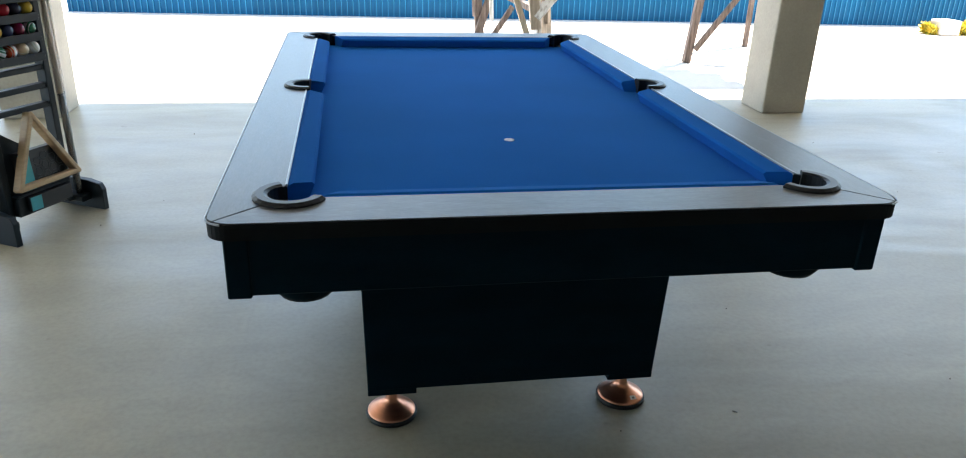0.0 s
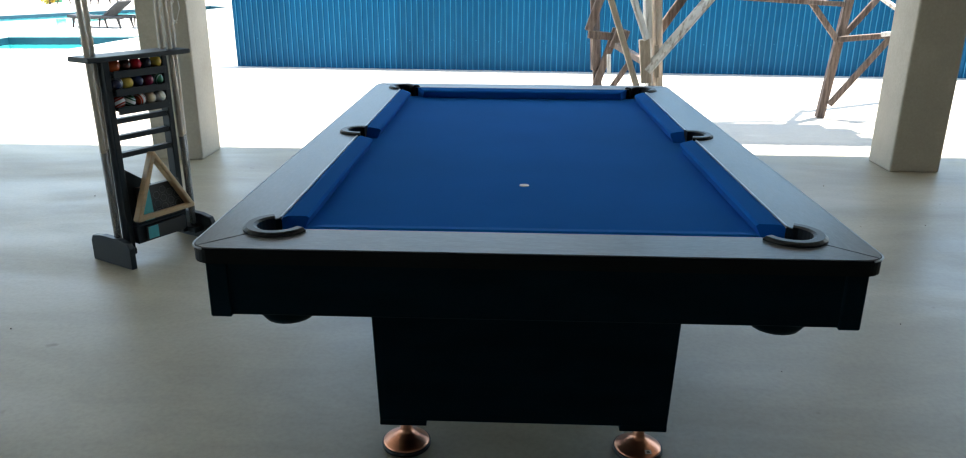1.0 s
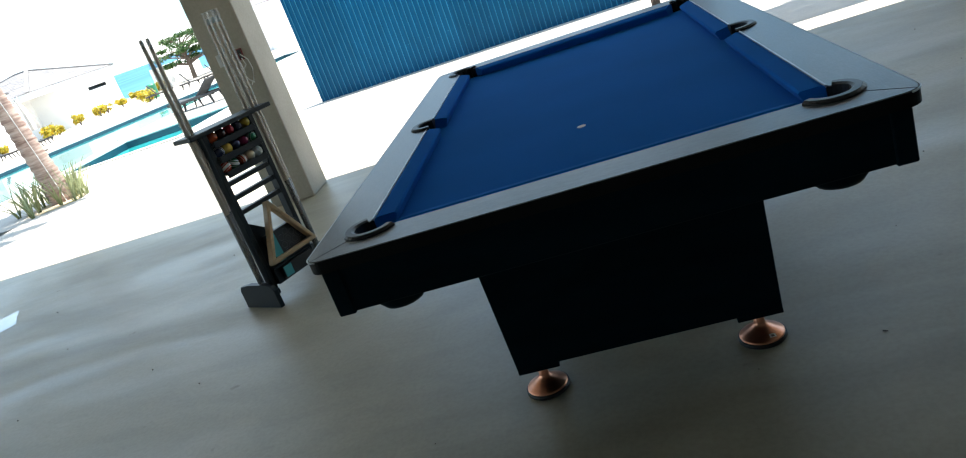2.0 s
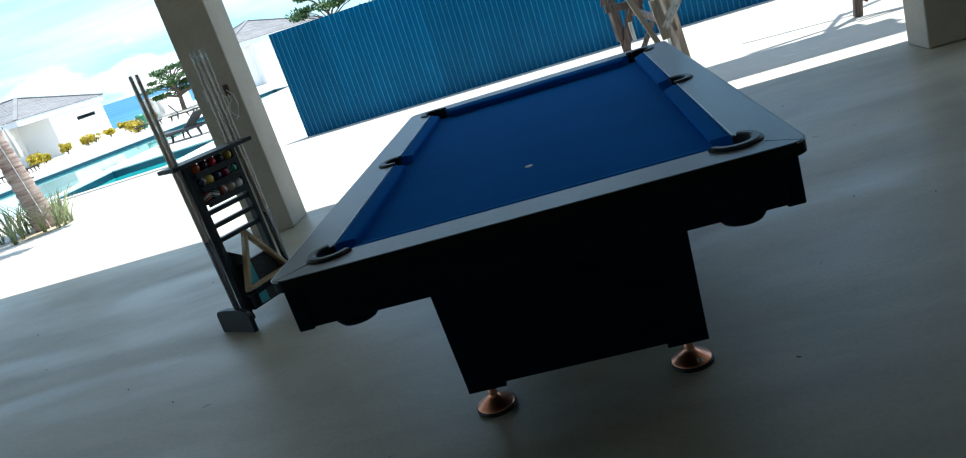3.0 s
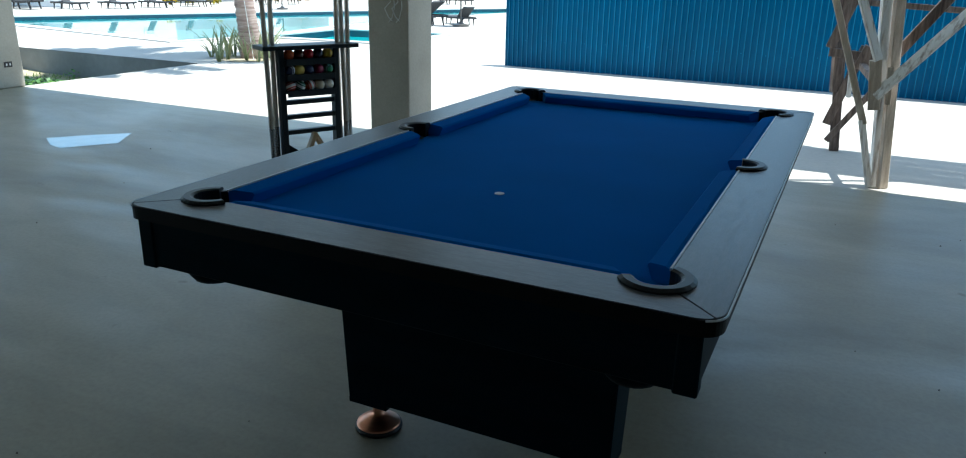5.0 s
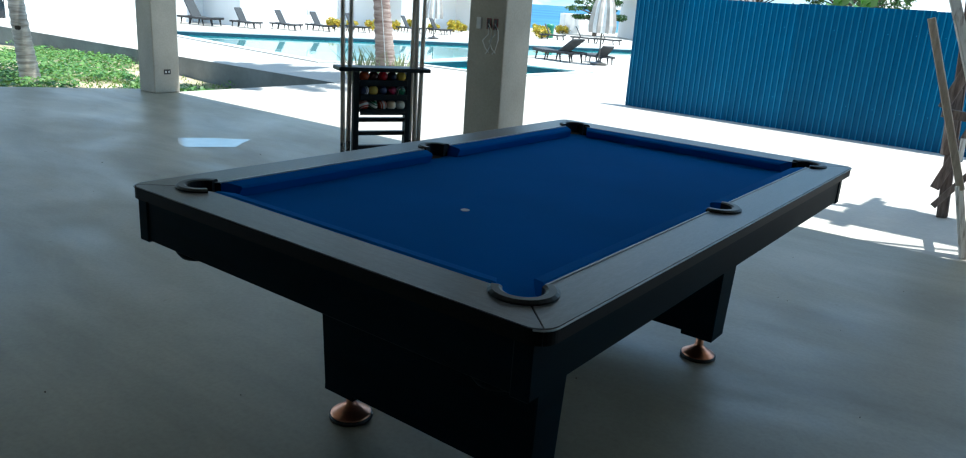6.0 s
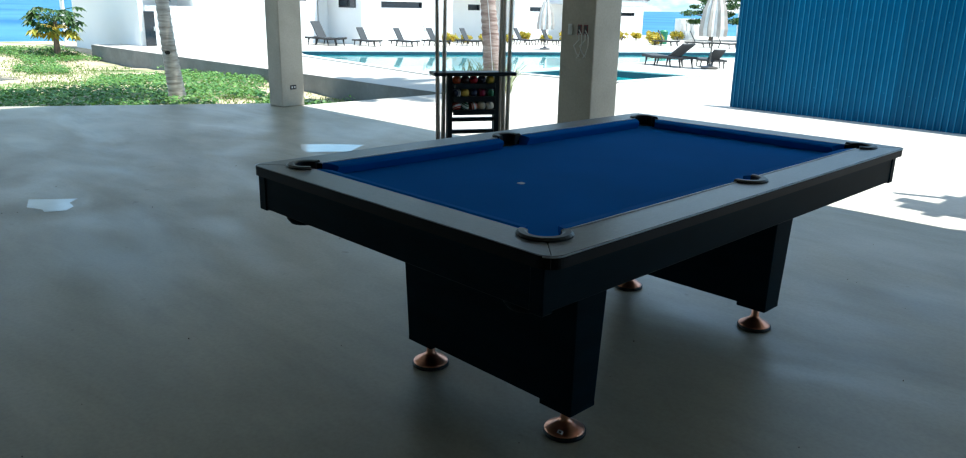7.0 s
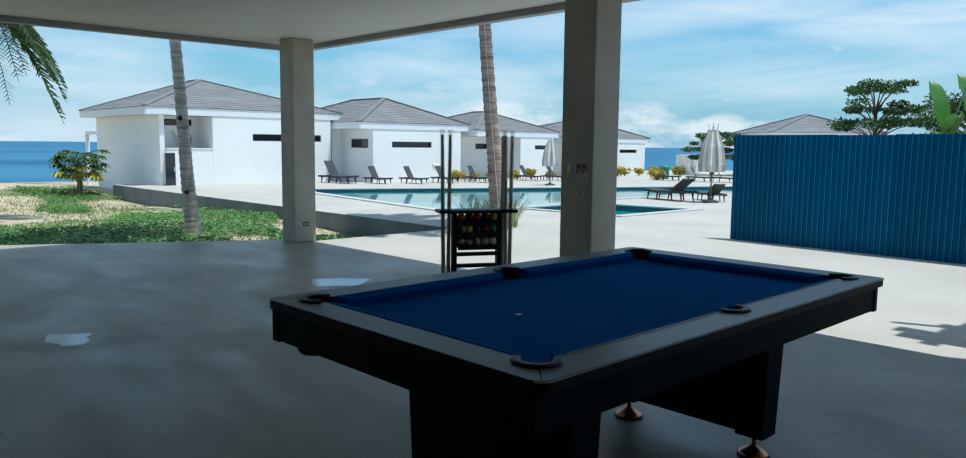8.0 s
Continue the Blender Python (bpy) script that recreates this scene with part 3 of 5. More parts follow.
# ---- pool table ----
def pool_table():
    """Local axes: x across, y along from the near end of the cabinet, z up from the floor."""
    W, L = 0.656, 2.306
    RX, RY0, RY1 = 0.690, -0.004, 2.308
    TOP, UNDER, BED, APRON = 0.803, 0.770, 0.762, 0.652
    t = thing("pool_table", "black pool table with blue cloth, grey wood rails and copper feet", "pool table")
    # cabinet boards
    for name, d in (("end_apron", (-W, W, 0.010, 0.03)), ("end_apron", (-W, W, L - 0.03, L - 0.010)), ("side_apron", (-W, -W + 0.03, 0.031, L - 0.031)), ("side_apron", (W - 0.03, W, 0.031, L - 0.031))):
        part(name, box(*d, APRON, UNDER - 0.001, 0.003, seg=1), M_BLACK, t, "black laminated apron board")
    for sx in (-1, 1):
        for y0 in (0.006, L - 0.046):
            part("corner_trim", box(sx * (W - 0.018) - 0.022, sx * (W - 0.018) + 0.022, y0, y0 + 0.04, APRON - 0.004, UNDER - 0.002, 0.003, seg=1), M_BLACK, t)
    part("underside", box(-W + 0.031, W - 0.031, 0.031, L - 0.031, APRON + 0.03, BED - 0.03), M_DARKHOLE, t, "dark underside panel")
    # playing bed
    IX, IY0, IY1 = 0.556, 0.127, 2.173
    part("bed", box(-IX, IX, IY0, IY1, BED - 0.028, BED), M_CLOTH, t, "blue cloth covered slate bed")
    b = bmesh.new()
    lathe([(0.0135, 0.0), (0.0135, 0.0012)], 20, b, (-0.008, 0.645, BED))
    part("spot", b, M_WHITEDOT, t, "round white foot spot")
    # rails with mitred corners; pocket mouths cut from the inner edge
    IRX, IRY0, IRY1 = 0.558, 0.125, 2.175
    def slab(pts, name, material):
        lip = [(x * 0.9985, y) for x, y in pts]
        part("rail_lip", prism(lip, UNDER, TOP - 0.0020), M_RAILEDGE, t, "black rail lip")
        # the grey top stops short of the black rounded outer edge
        pts = [(x * 0.9960, 1.15 + (y - 1.15) * 0.9972) if abs(x) > 0.63 or y < 0.06 or y > 2.24 else (x, y) for x, y in pts]
        b = prism(pts, TOP - 0.0018, TOP)
        top = [e for e in b.edges if e.verts[0].co.z > TOP - 1e-4 and e.verts[1].co.z > TOP - 1e-4]
        bmesh.ops.bevel(b, geom=top, offset=0.0012, segments=1, affect="EDGES")
        part(name, b, material, t, "grey wood-grain rail top")
    CR = 0.045
    def end_rail(y_out, y_in, s):
        r = CR
        cc = arc(-RX + r, y_out + s * r, r, 225 if s > 0 else 135, 270 if s > 0 else 90, 5)
        cd = [(-x, y) for x, y in cc][::-1]
        pts = cc + cd
        half = [(0.600, y_in - s * 0.042), (0.570, y_in - s * 0.030), (0.530, y_in - s * 0.035), (0.485, y_in)]
        pts += half + [(-x, y) for x, y in half[::-1]]
        return pts
    slab(end_rail(RY0, IRY0, 1), "end_rail", M_RAIL_X)
    slab(end_rail(RY1, IRY1, -1), "end_rail", M_RAIL_X)
    def side_rail(sx):
        r = CR
        a = arc(-RX + r, RY0 + r, r, 223, 180, 5)
        e = arc(-RX + r, RY1 - r, r, 180, 137, 5)
        pts = a + e
        pts += [(-0.602, IRY1 + 0.040), (-0.590, IRY1 + 0.012), (-0.595, IRY1 - 0.03), (-IRX, IRY1 - 0.075)]
        pts += [(-IRX, 1.15 + 0.068), (-0.602, 1.15 + 0.05), (-0.614, 1.15), (-0.602, 1.15 - 0.05), (-IRX, 1.15 - 0.068)]
        pts += [(-IRX, IRY0 + 0.075), (-0.595, IRY0 + 0.03), (-0.590, IRY0 - 0.012), (-0.602, IRY0 - 0.040)]
        return [(sx * x, y) for x, y in pts]
    for sx in (-1, 1):
        # thin pale tube paints the light caught by the outer rail bevel
        edge = [(sx * x, y, TOP - 0.0022) for x, y in arc(-RX + CR, RY0 + CR, CR + 0.0005, 250, 180, 7) + arc(-RX + CR, RY1 - CR, CR + 0.0005, 180, 110, 7)]
        part("edge_highlight", tube(edge, 0.0022, 5), M_TRIM_GLINT, t, "pale strip painting the highlight along the rail edge")
    slab(side_rail(1), "side_rail", M_RAIL)
    slab(side_rail(-1), "side_rail", M_RAIL)
    # cushions: wedge profile with a raised nose
    def cushion(p, q, inward, cut0, cut1):
        p, q, n = Vector((*p, 0)), Vector((*q, 0)), Vector((*inward, 0))
        d = (q - p).normalized()
        prof = [(0.0, TOP - 0.002), (0.012, TOP + 0.001), (0.048, TOP - 0.006), (0.053, TOP - 0.012), (0.040, BED + 0.001), (0.0, BED + 0.001)]
        b = bmesh.new()
        A = [b.verts.new(p + n * k + d * (cut0 * k / 0.053) + Vector((0, 0, z))) for k, z in prof]
        B = [b.verts.new(q + n * k - d * (cut1 * k / 0.053) + Vector((0, 0, z))) for k, z in prof]
        b.faces.new(A[::-1]); b.faces.new(B)
        for k in range(len(prof)):
            j = (k + 1) % len(prof)
            b.faces.new((A[k], A[j], B[j], B[k]))
        part("cushion", b, M_CLOTH, t, "blue cloth cushion")
    for y, s in ((IRY0 + 0.001, 1), (IRY1 - 0.001, -1)):
        cushion((-0.484, y), (0.484, y), (0, s), 0.035, 0.035)
    for sx in (-1, 1):
        for y0, y1 in ((IRY0 + 0.074, 1.15 - 0.068), (1.15 + 0.068, IRY1 - 0.074)):
            part("rail_trim", box(sx * IRX - 0.0022, sx * IRX + 0.0022, y0, y1, TOP - 0.004, TOP + 0.0022), M_TRIM_GLINT, t, "thin pale trim strip between rail and cushion")
        x = sx * (IRX - 0.001)
        cushion((x, IRY0 + 0.076), (x, 1.15 - 0.069), (-sx, 0), 0.035, 0.012)
        cushion((x, 1.15 + 0.069), (x, IRY1 - 0.076), (-sx, 0), 0.012, 0.035)
    # pockets: raised rubber horseshoe, flat dark disc painting the shaded well, pouch below the apron
    def horseshoe(cx, cy, heading, r, spread, name="pocket"):
        a0 = heading + 180 - spread
        pts = arc(cx, cy, r, a0, a0 + 2 * spread, 17)
        b = bmesh.new()
        w, h = 0.014, 0.009
        ring = []
        for k, (x, y) in enumerate(pts):
            o = Vector((x - cx, y - cy, 0)).normalized()
            sec = [(-w, -0.045), (-w, h * 0.6), (-w * 0.5, h), (w * 0.6, h), (w * 1.1, h * 0.4), (w * 1.1, -0.004)]
            ring.append([b.verts.new(Vector((x, y, TOP + z)) + o * d) for d, z in sec])
        for p, q in zip(ring, ring[1:]):
            for k in range(len(p)):
                j = (k + 1) % len(p)
                b.faces.new((p[k], p[j], q[j], q[k]))
        b.faces.new(ring[0][::-1]); b.faces.new(ring[-1])
        pk = part(name, b, M_RUBBER, t, "black rubber pocket rim", smooth=False)
        b = bmesh.new()
        b.faces.new([b.verts.new((x, y, BED + 0.0025)) for x, y in arc(cx - 0.018 * math.cos(radians(heading)), cy - 0.018 * math.sin(radians(heading)), r - 0.016, 0, 345, 24)])
        part("pocket_shade_disc", b, M_DARKHOLE, pk, "flat dark disc painting the shaded pocket opening")
    horseshoe(-0.546, 0.136, 45, 0.058, 112)
    horseshoe(0.546, 0.136, 135, 0.058, 112)
    horseshoe(0.546, 2.164, 225, 0.058, 112)
    horseshoe(-0.546, 2.164, 315, 0.058, 112)
    horseshoe(-0.560, 1.15, 0, 0.054, 100)
    horseshoe(0.560, 1.15, 180, 0.054, 100)
    for x, y in ((-0.525, 0.105), (0.525, 0.105), (-0.525, 2.195), (0.525, 2.195)):
        part("ball_catcher", lathe([(0.030, -0.046), (0.052, -0.040), (0.064, -0.024), (0.066, 0.0), (0.066, 0.04)], 20, None, (x, y, APRON)), M_BLACK, t, "round black ball catcher under the apron", smooth=True)
    # pedestal legs
    for yc in (0.525, 1.775 + 0.06):
        lg = bmesh.new()
        vs = []
        for z, hx, hy in ((0.115, 0.405, 0.062), (APRON + 0.04, 0.422, 0.080)):
            vs.append([lg.verts.new((sx * hx, yc + sy * hy, z)) for sx, sy in ((-1, -1), (1, -1), (1, 1), (-1, 1))])
        lg.faces.new(vs[0][::-1]); lg.faces.new(vs[1])
        for k in range(4):
            j = (k + 1) % 4
            lg.faces.new((vs[0][k], vs[0][j], vs[1][j], vs[1][k]))
        bmesh.ops.bevel(lg, geom=lg.edges[:], offset=0.003, segments=1, affect="EDGES")
        pl = part("leg_panel", lg, M_BLACK, t, "black box leg tapering to the floor")
        for sx in (-1, 1):
            part("leg_block", box(sx * 0.339 - 0.066, sx * 0.339 + 0.066, yc - 0.0625, yc + 0.0625, 0.099, 0.118, 0.002, seg=1), M_BLACK, pl)
            ft = part("foot", lathe([(0.0675, 0.013), (0.067, 0.017), (0.064, 0.0195), (0.045, 0.031), (0.026, 0.0435), (0.0185, 0.051), (0.0165, 0.058), (0.0165, 0.102)], 36, None, (sx * 0.339, yc - 0.005, 0)), M_COPPER, pl, "brushed copper levelling foot", smooth=True)
            # the sub-parts of the foot belong to the leg
            part("rubber_pad", lathe([(0.070, 0.0), (0.072, 0.004), (0.071, 0.0135), (0.066, 0.014)], 32, None, (sx * 0.339, yc - 0.005, 0)), M_RUBBER, pl, "black rubber foot ring", smooth=True)
    st = thing("sticker", "small white paper sticker with a dark mark on the copper foot", "sticker")
    b = bmesh.new()
    b.faces.new([b.verts.new(p) for p in ((0.352, 0.4645, 0.0252), (0.372, 0.4695, 0.0230), (0.369, 0.4795, 0.0292), (0.351, 0.4755, 0.0320))])
    part("paper", b, M_WHITEDOT, st)
    b = bmesh.new()
    b.faces.new([b.verts.new(p) for p in ((0.357, 0.4672, 0.0266), (0.366, 0.4694, 0.0256), (0.3645, 0.4745, 0.0290), (0.3565, 0.4727, 0.0302))])
    part("mark", b, M_GREYLINE, st)
    return t


pool_table()


# ---- cue rack ----
def cue_rack():
    """Local axes: x along the rack, y to its back, z up."""
    ang = math.degrees(math.atan2(0.468, 0.252))
    r = thing("cue_rack", "black wooden cue rack standing on two block feet", "cue rack", pose(-1.785, 2.099, 0, 0, 0, ang))
    HW = 0.265
    part("top_shelf", box(-HW, HW, -0.075, 0.075, 0.935, 0.957, 0.004, seg=1), M_RACK, r, "black top shelf with cue notches")
    for sx in (-1, 1):
        part("upright", box(sx * 0.152 - 0.015, sx * 0.152 + 0.015, -0.026, 0.026, 0.05, 0.935, 0.003, seg=1), M_RACK, r)
        b = bmesh.new()
        prof = [(-0.14, 0.0), (-0.14, 0.10), (-0.125, 0.125), (-0.06, 0.135), (0.06, 0.135), (0.13, 0.125), (0.145, 0.10), (0.145, 0.0)]
        x0, x1 = sx * 0.235 - 0.014, sx * 0.235 + 0.014
        A, B = [b.verts.new((x0, y, z)) for y, z in prof], [b.verts.new((x1, y, z)) for y, z in prof]
        b.faces.new(A); b.faces.new(B[::-1])
        for k in range(len(prof)):
            j = (k + 1) % len(prof)
            b.faces.new((A[k], A[j], B[j], B[k]))
        bmesh.ops.bevel(b, geom=b.edges[:], offset=0.003, segments=1, affect="EDGES")
        part("foot", b, M_RACK, r, "black foot board with rounded shoulders")
        part("cue_base", box(sx * 0.2 - 0.034, sx * 0.2 + 0.034, -0.075, 0.075, 0.045, 0.075, 0.003, seg=1), M_RACK, r)
    for z in (0.878, 0.798, 0.716):
        part("ball_tray", box(-0.1365, 0.1365, -0.040, 0.017, z - 0.008, z, 0.002, seg=1), M_RACK, r)
        part("tray_front", box(-0.1365, 0.1365, -0.047, -0.0405, z - 0.024, z + 0.010, 0.002, seg=1), M_RACK, r)
    part("back_panel", box(-0.1365, 0.1365, 0.018, 0.026, 0.700, 0.893, 0.002, seg=1), M_RACK, r)
    for z in (0.652, 0.575, 0.494):
        part("slat", box(-0.1365, 0.1365, -0.018, 0.018, z - 0.004, z + 0.020, 0.003, seg=1), M_RACK, r)
    part("bottom_board", box(-0.135, 0.135, -0.05, 0.04, 0.075, 0.16, 0.004, seg=1), M_RACK, r)
    part("bottom_shelf", box(-0.135, 0.135, -0.06, 0.04, 0.161, 0.175, 0.003, seg=1), M_RACK, r)
    b = bmesh.new()
    A = [b.verts.new((x, y, z)) for y in (-0.01, 0.004) for x, z in ((-0.136, 0.176), (0.12, 0.176), (0.12, 0.27), (0.04, 0.31), (-0.136, 0.44))]
    b.faces.new(A[:5]); b.faces.new(A[5:][::-1])
    for k in range(5):
        j = (k + 1) % 5
        b.faces.new((A[k], A[j], A[5 + j], A[5 + k]))
    part("slanted_panel", b, M_RACK, r, "slanted black divider panel")
    base = r.matrix_basis
    # cues
    cue = thing("pool_cue", "pool cue with pale maple shaft and dark butt in the rack", "pool cue", group="cues in the rack")
    part("butt", lathe([(0.0135, 0.0), (0.0145, 0.02), (0.0140, 0.3), (0.0132, 0.46)], 12), M_CUE_DARK, cue, "dark stained butt", smooth=True)
    part("shaft", lathe([(0.0131, 0.4602), (0.0115, 1.0), (0.0090, 1.335)], 12), M_CUE_LIGHT, cue, "pale maple shaft", smooth=True)
    part("tip", lathe([(0.0089, 1.3352), (0.0088, 1.362), (0.0055, 1.368)], 12), M_PLATE, cue, "white ferrule and tip", smooth=True)
    part("plastic_sleeve", lathe([(0.0155, 0.012), (0.0156, 0.40), (0.0154, 0.80), (0.0158, 1.0), (0.0150, 1.30), (0.0165, 1.40)], 10), M_SLEEVE, cue, "clear plastic sleeve", smooth=True)
    spots = [(-0.224, -0.03), (-0.190, 0.02), (0.186, 0.035), (0.203, -0.025), (0.230, 0.01)]
    for k, (x, y) in enumerate(spots):
        m = base @ Matrix.Translation((x, y, 0.0755)) @ Euler((0.008 * (k % 3 - 1), 0.01 * ((k * 2) % 3 - 1), 0)).to_matrix().to_4x4()
        if k == 0:
            cue.matrix_basis = m
        else:
            copy_thing(cue, m)
    # balls
    cols = [(0.55, 0.10, 0.03), (0.06, 0.02, 0.02), (0.50, 0.015, 0.03), (0.03, 0.03, 0.06), (0.70, 0.45, 0.05),
            (0.02, 0.03, 0.08), (0.75, 0.52, 0.10), (0.03, 0.04, 0.10), (0.22, 0.01, 0.05), (0.02, 0.16, 0.08),
            (0.45, 0.05, 0.03), (0.03, 0.14, 0.08), (0.55, 0.08, 0.03), (0.70, 0.55, 0.38), (0.75, 0.72, 0.62)]
    words = ["orange", "dark maroon", "red", "black", "yellow", "navy blue", "yellow", "dark blue", "plum", "green", "orange striped", "green striped", "orange", "cream", "white"]
    for k in range(15):
        row, i = divmod(k, 5)
        striped = row == 2 or k in (5, 9)
        x = -0.108 + 0.054 * i
        z = (0.878, 0.798, 0.716)[row] + 0.0287
        bl = thing("pool_ball", words[k] + " glossy pool ball in the rack tray", "pool ball", base @ Matrix.Translation((x, -0.012, z)) @ Euler((0.3 * k, 0.9 * k, 0.5 * k)).to_matrix().to_4x4(), group="balls in the rack")
        m = mat("ball_" + words[k].replace(" ", "_"), cols[k], 0.12, var=0.02)
        n = 10
        prof = [(max(0.0004, 0.0286 * math.sin(math.pi * q / n)), -0.0286 * math.cos(math.pi * q / n)) for q in range(n + 1)]
        part("body", lathe(prof, 18), m, bl, smooth=True)
        if striped:
            part("stripe", lathe([(0.0235, -0.0165), (0.0288, -0.004), (0.0288, 0.004), (0.0235, 0.0165)], 18), M_WHITEDOT, bl, "white band", smooth=True)
        part("number_disc", lathe([(0.009, 0.0274), (0.009, 0.0279), (0.0075, 0.0290)], 12), M_WHITEDOT, bl, "white number disc", smooth=True)
    # printed box on the bottom shelf
    bx = thing("ball_box", "black printed carton with hexagon pattern and teal stripe", "carton", base @ pose(0.02, -0.040, 0.1755, -5, 0, 0))
    part("carton", box(-0.112, 0.112, -0.02, 0.018, 0.0, 0.165, 0.002, seg=1), M_BOX, bx)
    part("stripe", box(-0.112, -0.060, -0.0215, -0.0201, 0.003, 0.158), M_TEAL, bx, "teal printed stripe")
    for i in range(4):
        for j in range(4):
            cx, cz = -0.03 + 0.038 * i, 0.028 + 0.042 * j + 0.02 * (i % 2)
            if cz > 0.145:
                continue
            b = tube([(cx + 0.018 * math.cos(radians(60 * q)), -0.0213, cz + 0.018 * math.sin(radians(60 * q))) for q in range(7)], 0.0013, 4)
            part("hexagon", b, M_GREYLINE, bx)
    cn = thing("ball_carton", "flat black carton with teal corner under the bottom shelf", "carton", base @ pose(0.01, -0.058, 0.09))
    part("carton", box(-0.105, 0.115, -0.012, 0.007, 0.0, 0.066, 0.002, seg=1), M_BOX, cn)
    part("stripe", box(-0.100, -0.045, -0.0135, -0.0121, 0.003, 0.062), M_TEAL, cn, "teal printed corner")
    # wooden triangle leaning on the front
    tr = thing("ball_triangle", "pale wooden triangle leaning on the cue rack", "triangle", base @ pose(0.006, -0.080, 0.206, -8, 0, 0))
    A, B, C = Vector((-0.150, 0, 0.0)), Vector((0.150, 0, 0.0)), Vector((-0.005, 0, 0.285))
    for p, q in ((A, B), (B, C), (C, A)):
        d = (q - p).normalized() * 0.008
        part("side", board(p - d, q + d, 0.044, 0.022), M_TRIWOOD, tr)
    return r


cue_rack()


# ---- fence of blue corrugated sheets ----
def fence():
    """Runs along local x from its free end by the pool terrace."""
    f = thing("fence", "cyan-blue corrugated steel sheet fence with painted rib highlights, on timber posts", "fence", pose(-3.90, 9.40, 0, 0, 0, -2.3))
    pitch, n = 0.076, 10
    H = 1.57
    rnd = random.Random(4)

    def sheet(seed):
        r = random.Random(seed)
        b = bmesh.new()
        prof = []
        for k in range(n):
            x = k * pitch
            prof += [(x, 0.0), (x + 0.040, 0.0), (x + 0.051, -0.017), (x + 0.060, -0.017), (x + 0.070, 0.0)]
        prof.append((n * pitch + 0.022, 0.0))
        rows = []
        for z in (-0.02, 0.35, 0.8, 1.25, H):
            dent = [0.004 * r.uniform(-1, 1) for _ in range(n + 1)]
            rows.append([(x, y + dent[min(k // 5, n)] * (0 if z in (0.35, 1.25) else 1), z) for k, (x, y) in enumerate(prof)])
        fr = [[b.verts.new(p) for p in row] for row in rows]
        bk = [[b.verts.new((x, y + 0.0015, z)) for x, y, z in row] for row in rows]
        for i in range(len(rows) - 1):
            for k in range(len(prof) - 1):
                q = b.faces.new((fr[i][k], fr[i][k + 1], fr[i + 1][k + 1], fr[i + 1][k]))
                # crest faces carry the rib highlight as a lighter colour
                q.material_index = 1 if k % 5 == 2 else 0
                b.faces.new((bk[i][k + 1], bk[i][k], bk[i + 1][k], bk[i + 1][k + 1]))
        for k in range(len(prof) - 1):
            b.faces.new((fr[-1][k], fr[-1][k + 1], bk[-1][k + 1], bk[-1][k]))
        return b

    firsts = []
    for k in range(22):
        m = pose(0.76 * k, -0.0025 * (k % 2), 0.006 * rnd.uniform(-1, 1), 0, 0.25 * rnd.uniform(-1, 1), 0)
        if k < 4:
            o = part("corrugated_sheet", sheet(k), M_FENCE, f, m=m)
            o.data.materials.append(M_FENCE_GLINT)
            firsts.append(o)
        else:
            share("corrugated_sheet", firsts[rnd.randrange(4)], f, m)
    # roofing screws along the two rails
    screw = None
    for k in range(27):
        for z in (0.385, 1.285):
            m = pose(0.021 + 0.304 * k, -0.001, z + 0.01 * rnd.uniform(-1, 1))
            if screw is None:
                screw = part("screw", lathe([(0.0065, 0.0), (0.0065, 0.003), (0.003, 0.006)], 6), M_FENCE_GLINT, f, m=m @ pose(0, 0, 0, 90))
            else:
                share("screw", screw, f, m @ pose(0, 0, 0, 90))
    for k in range(8):
        part("post", box(0.09 + 2.3 * k, 0.17 + 2.3 * k, 0.036, 0.106, 0, 1.5, 0.004, seg=1), M_WOOD_OLD, f)
    for z in (0.35, 1.25):
        part("rail", box(0.01, 16.7, 0.006, 0.034, z, z + 0.07, 0.003, seg=1), M_WOOD_OLD, f)


fence()


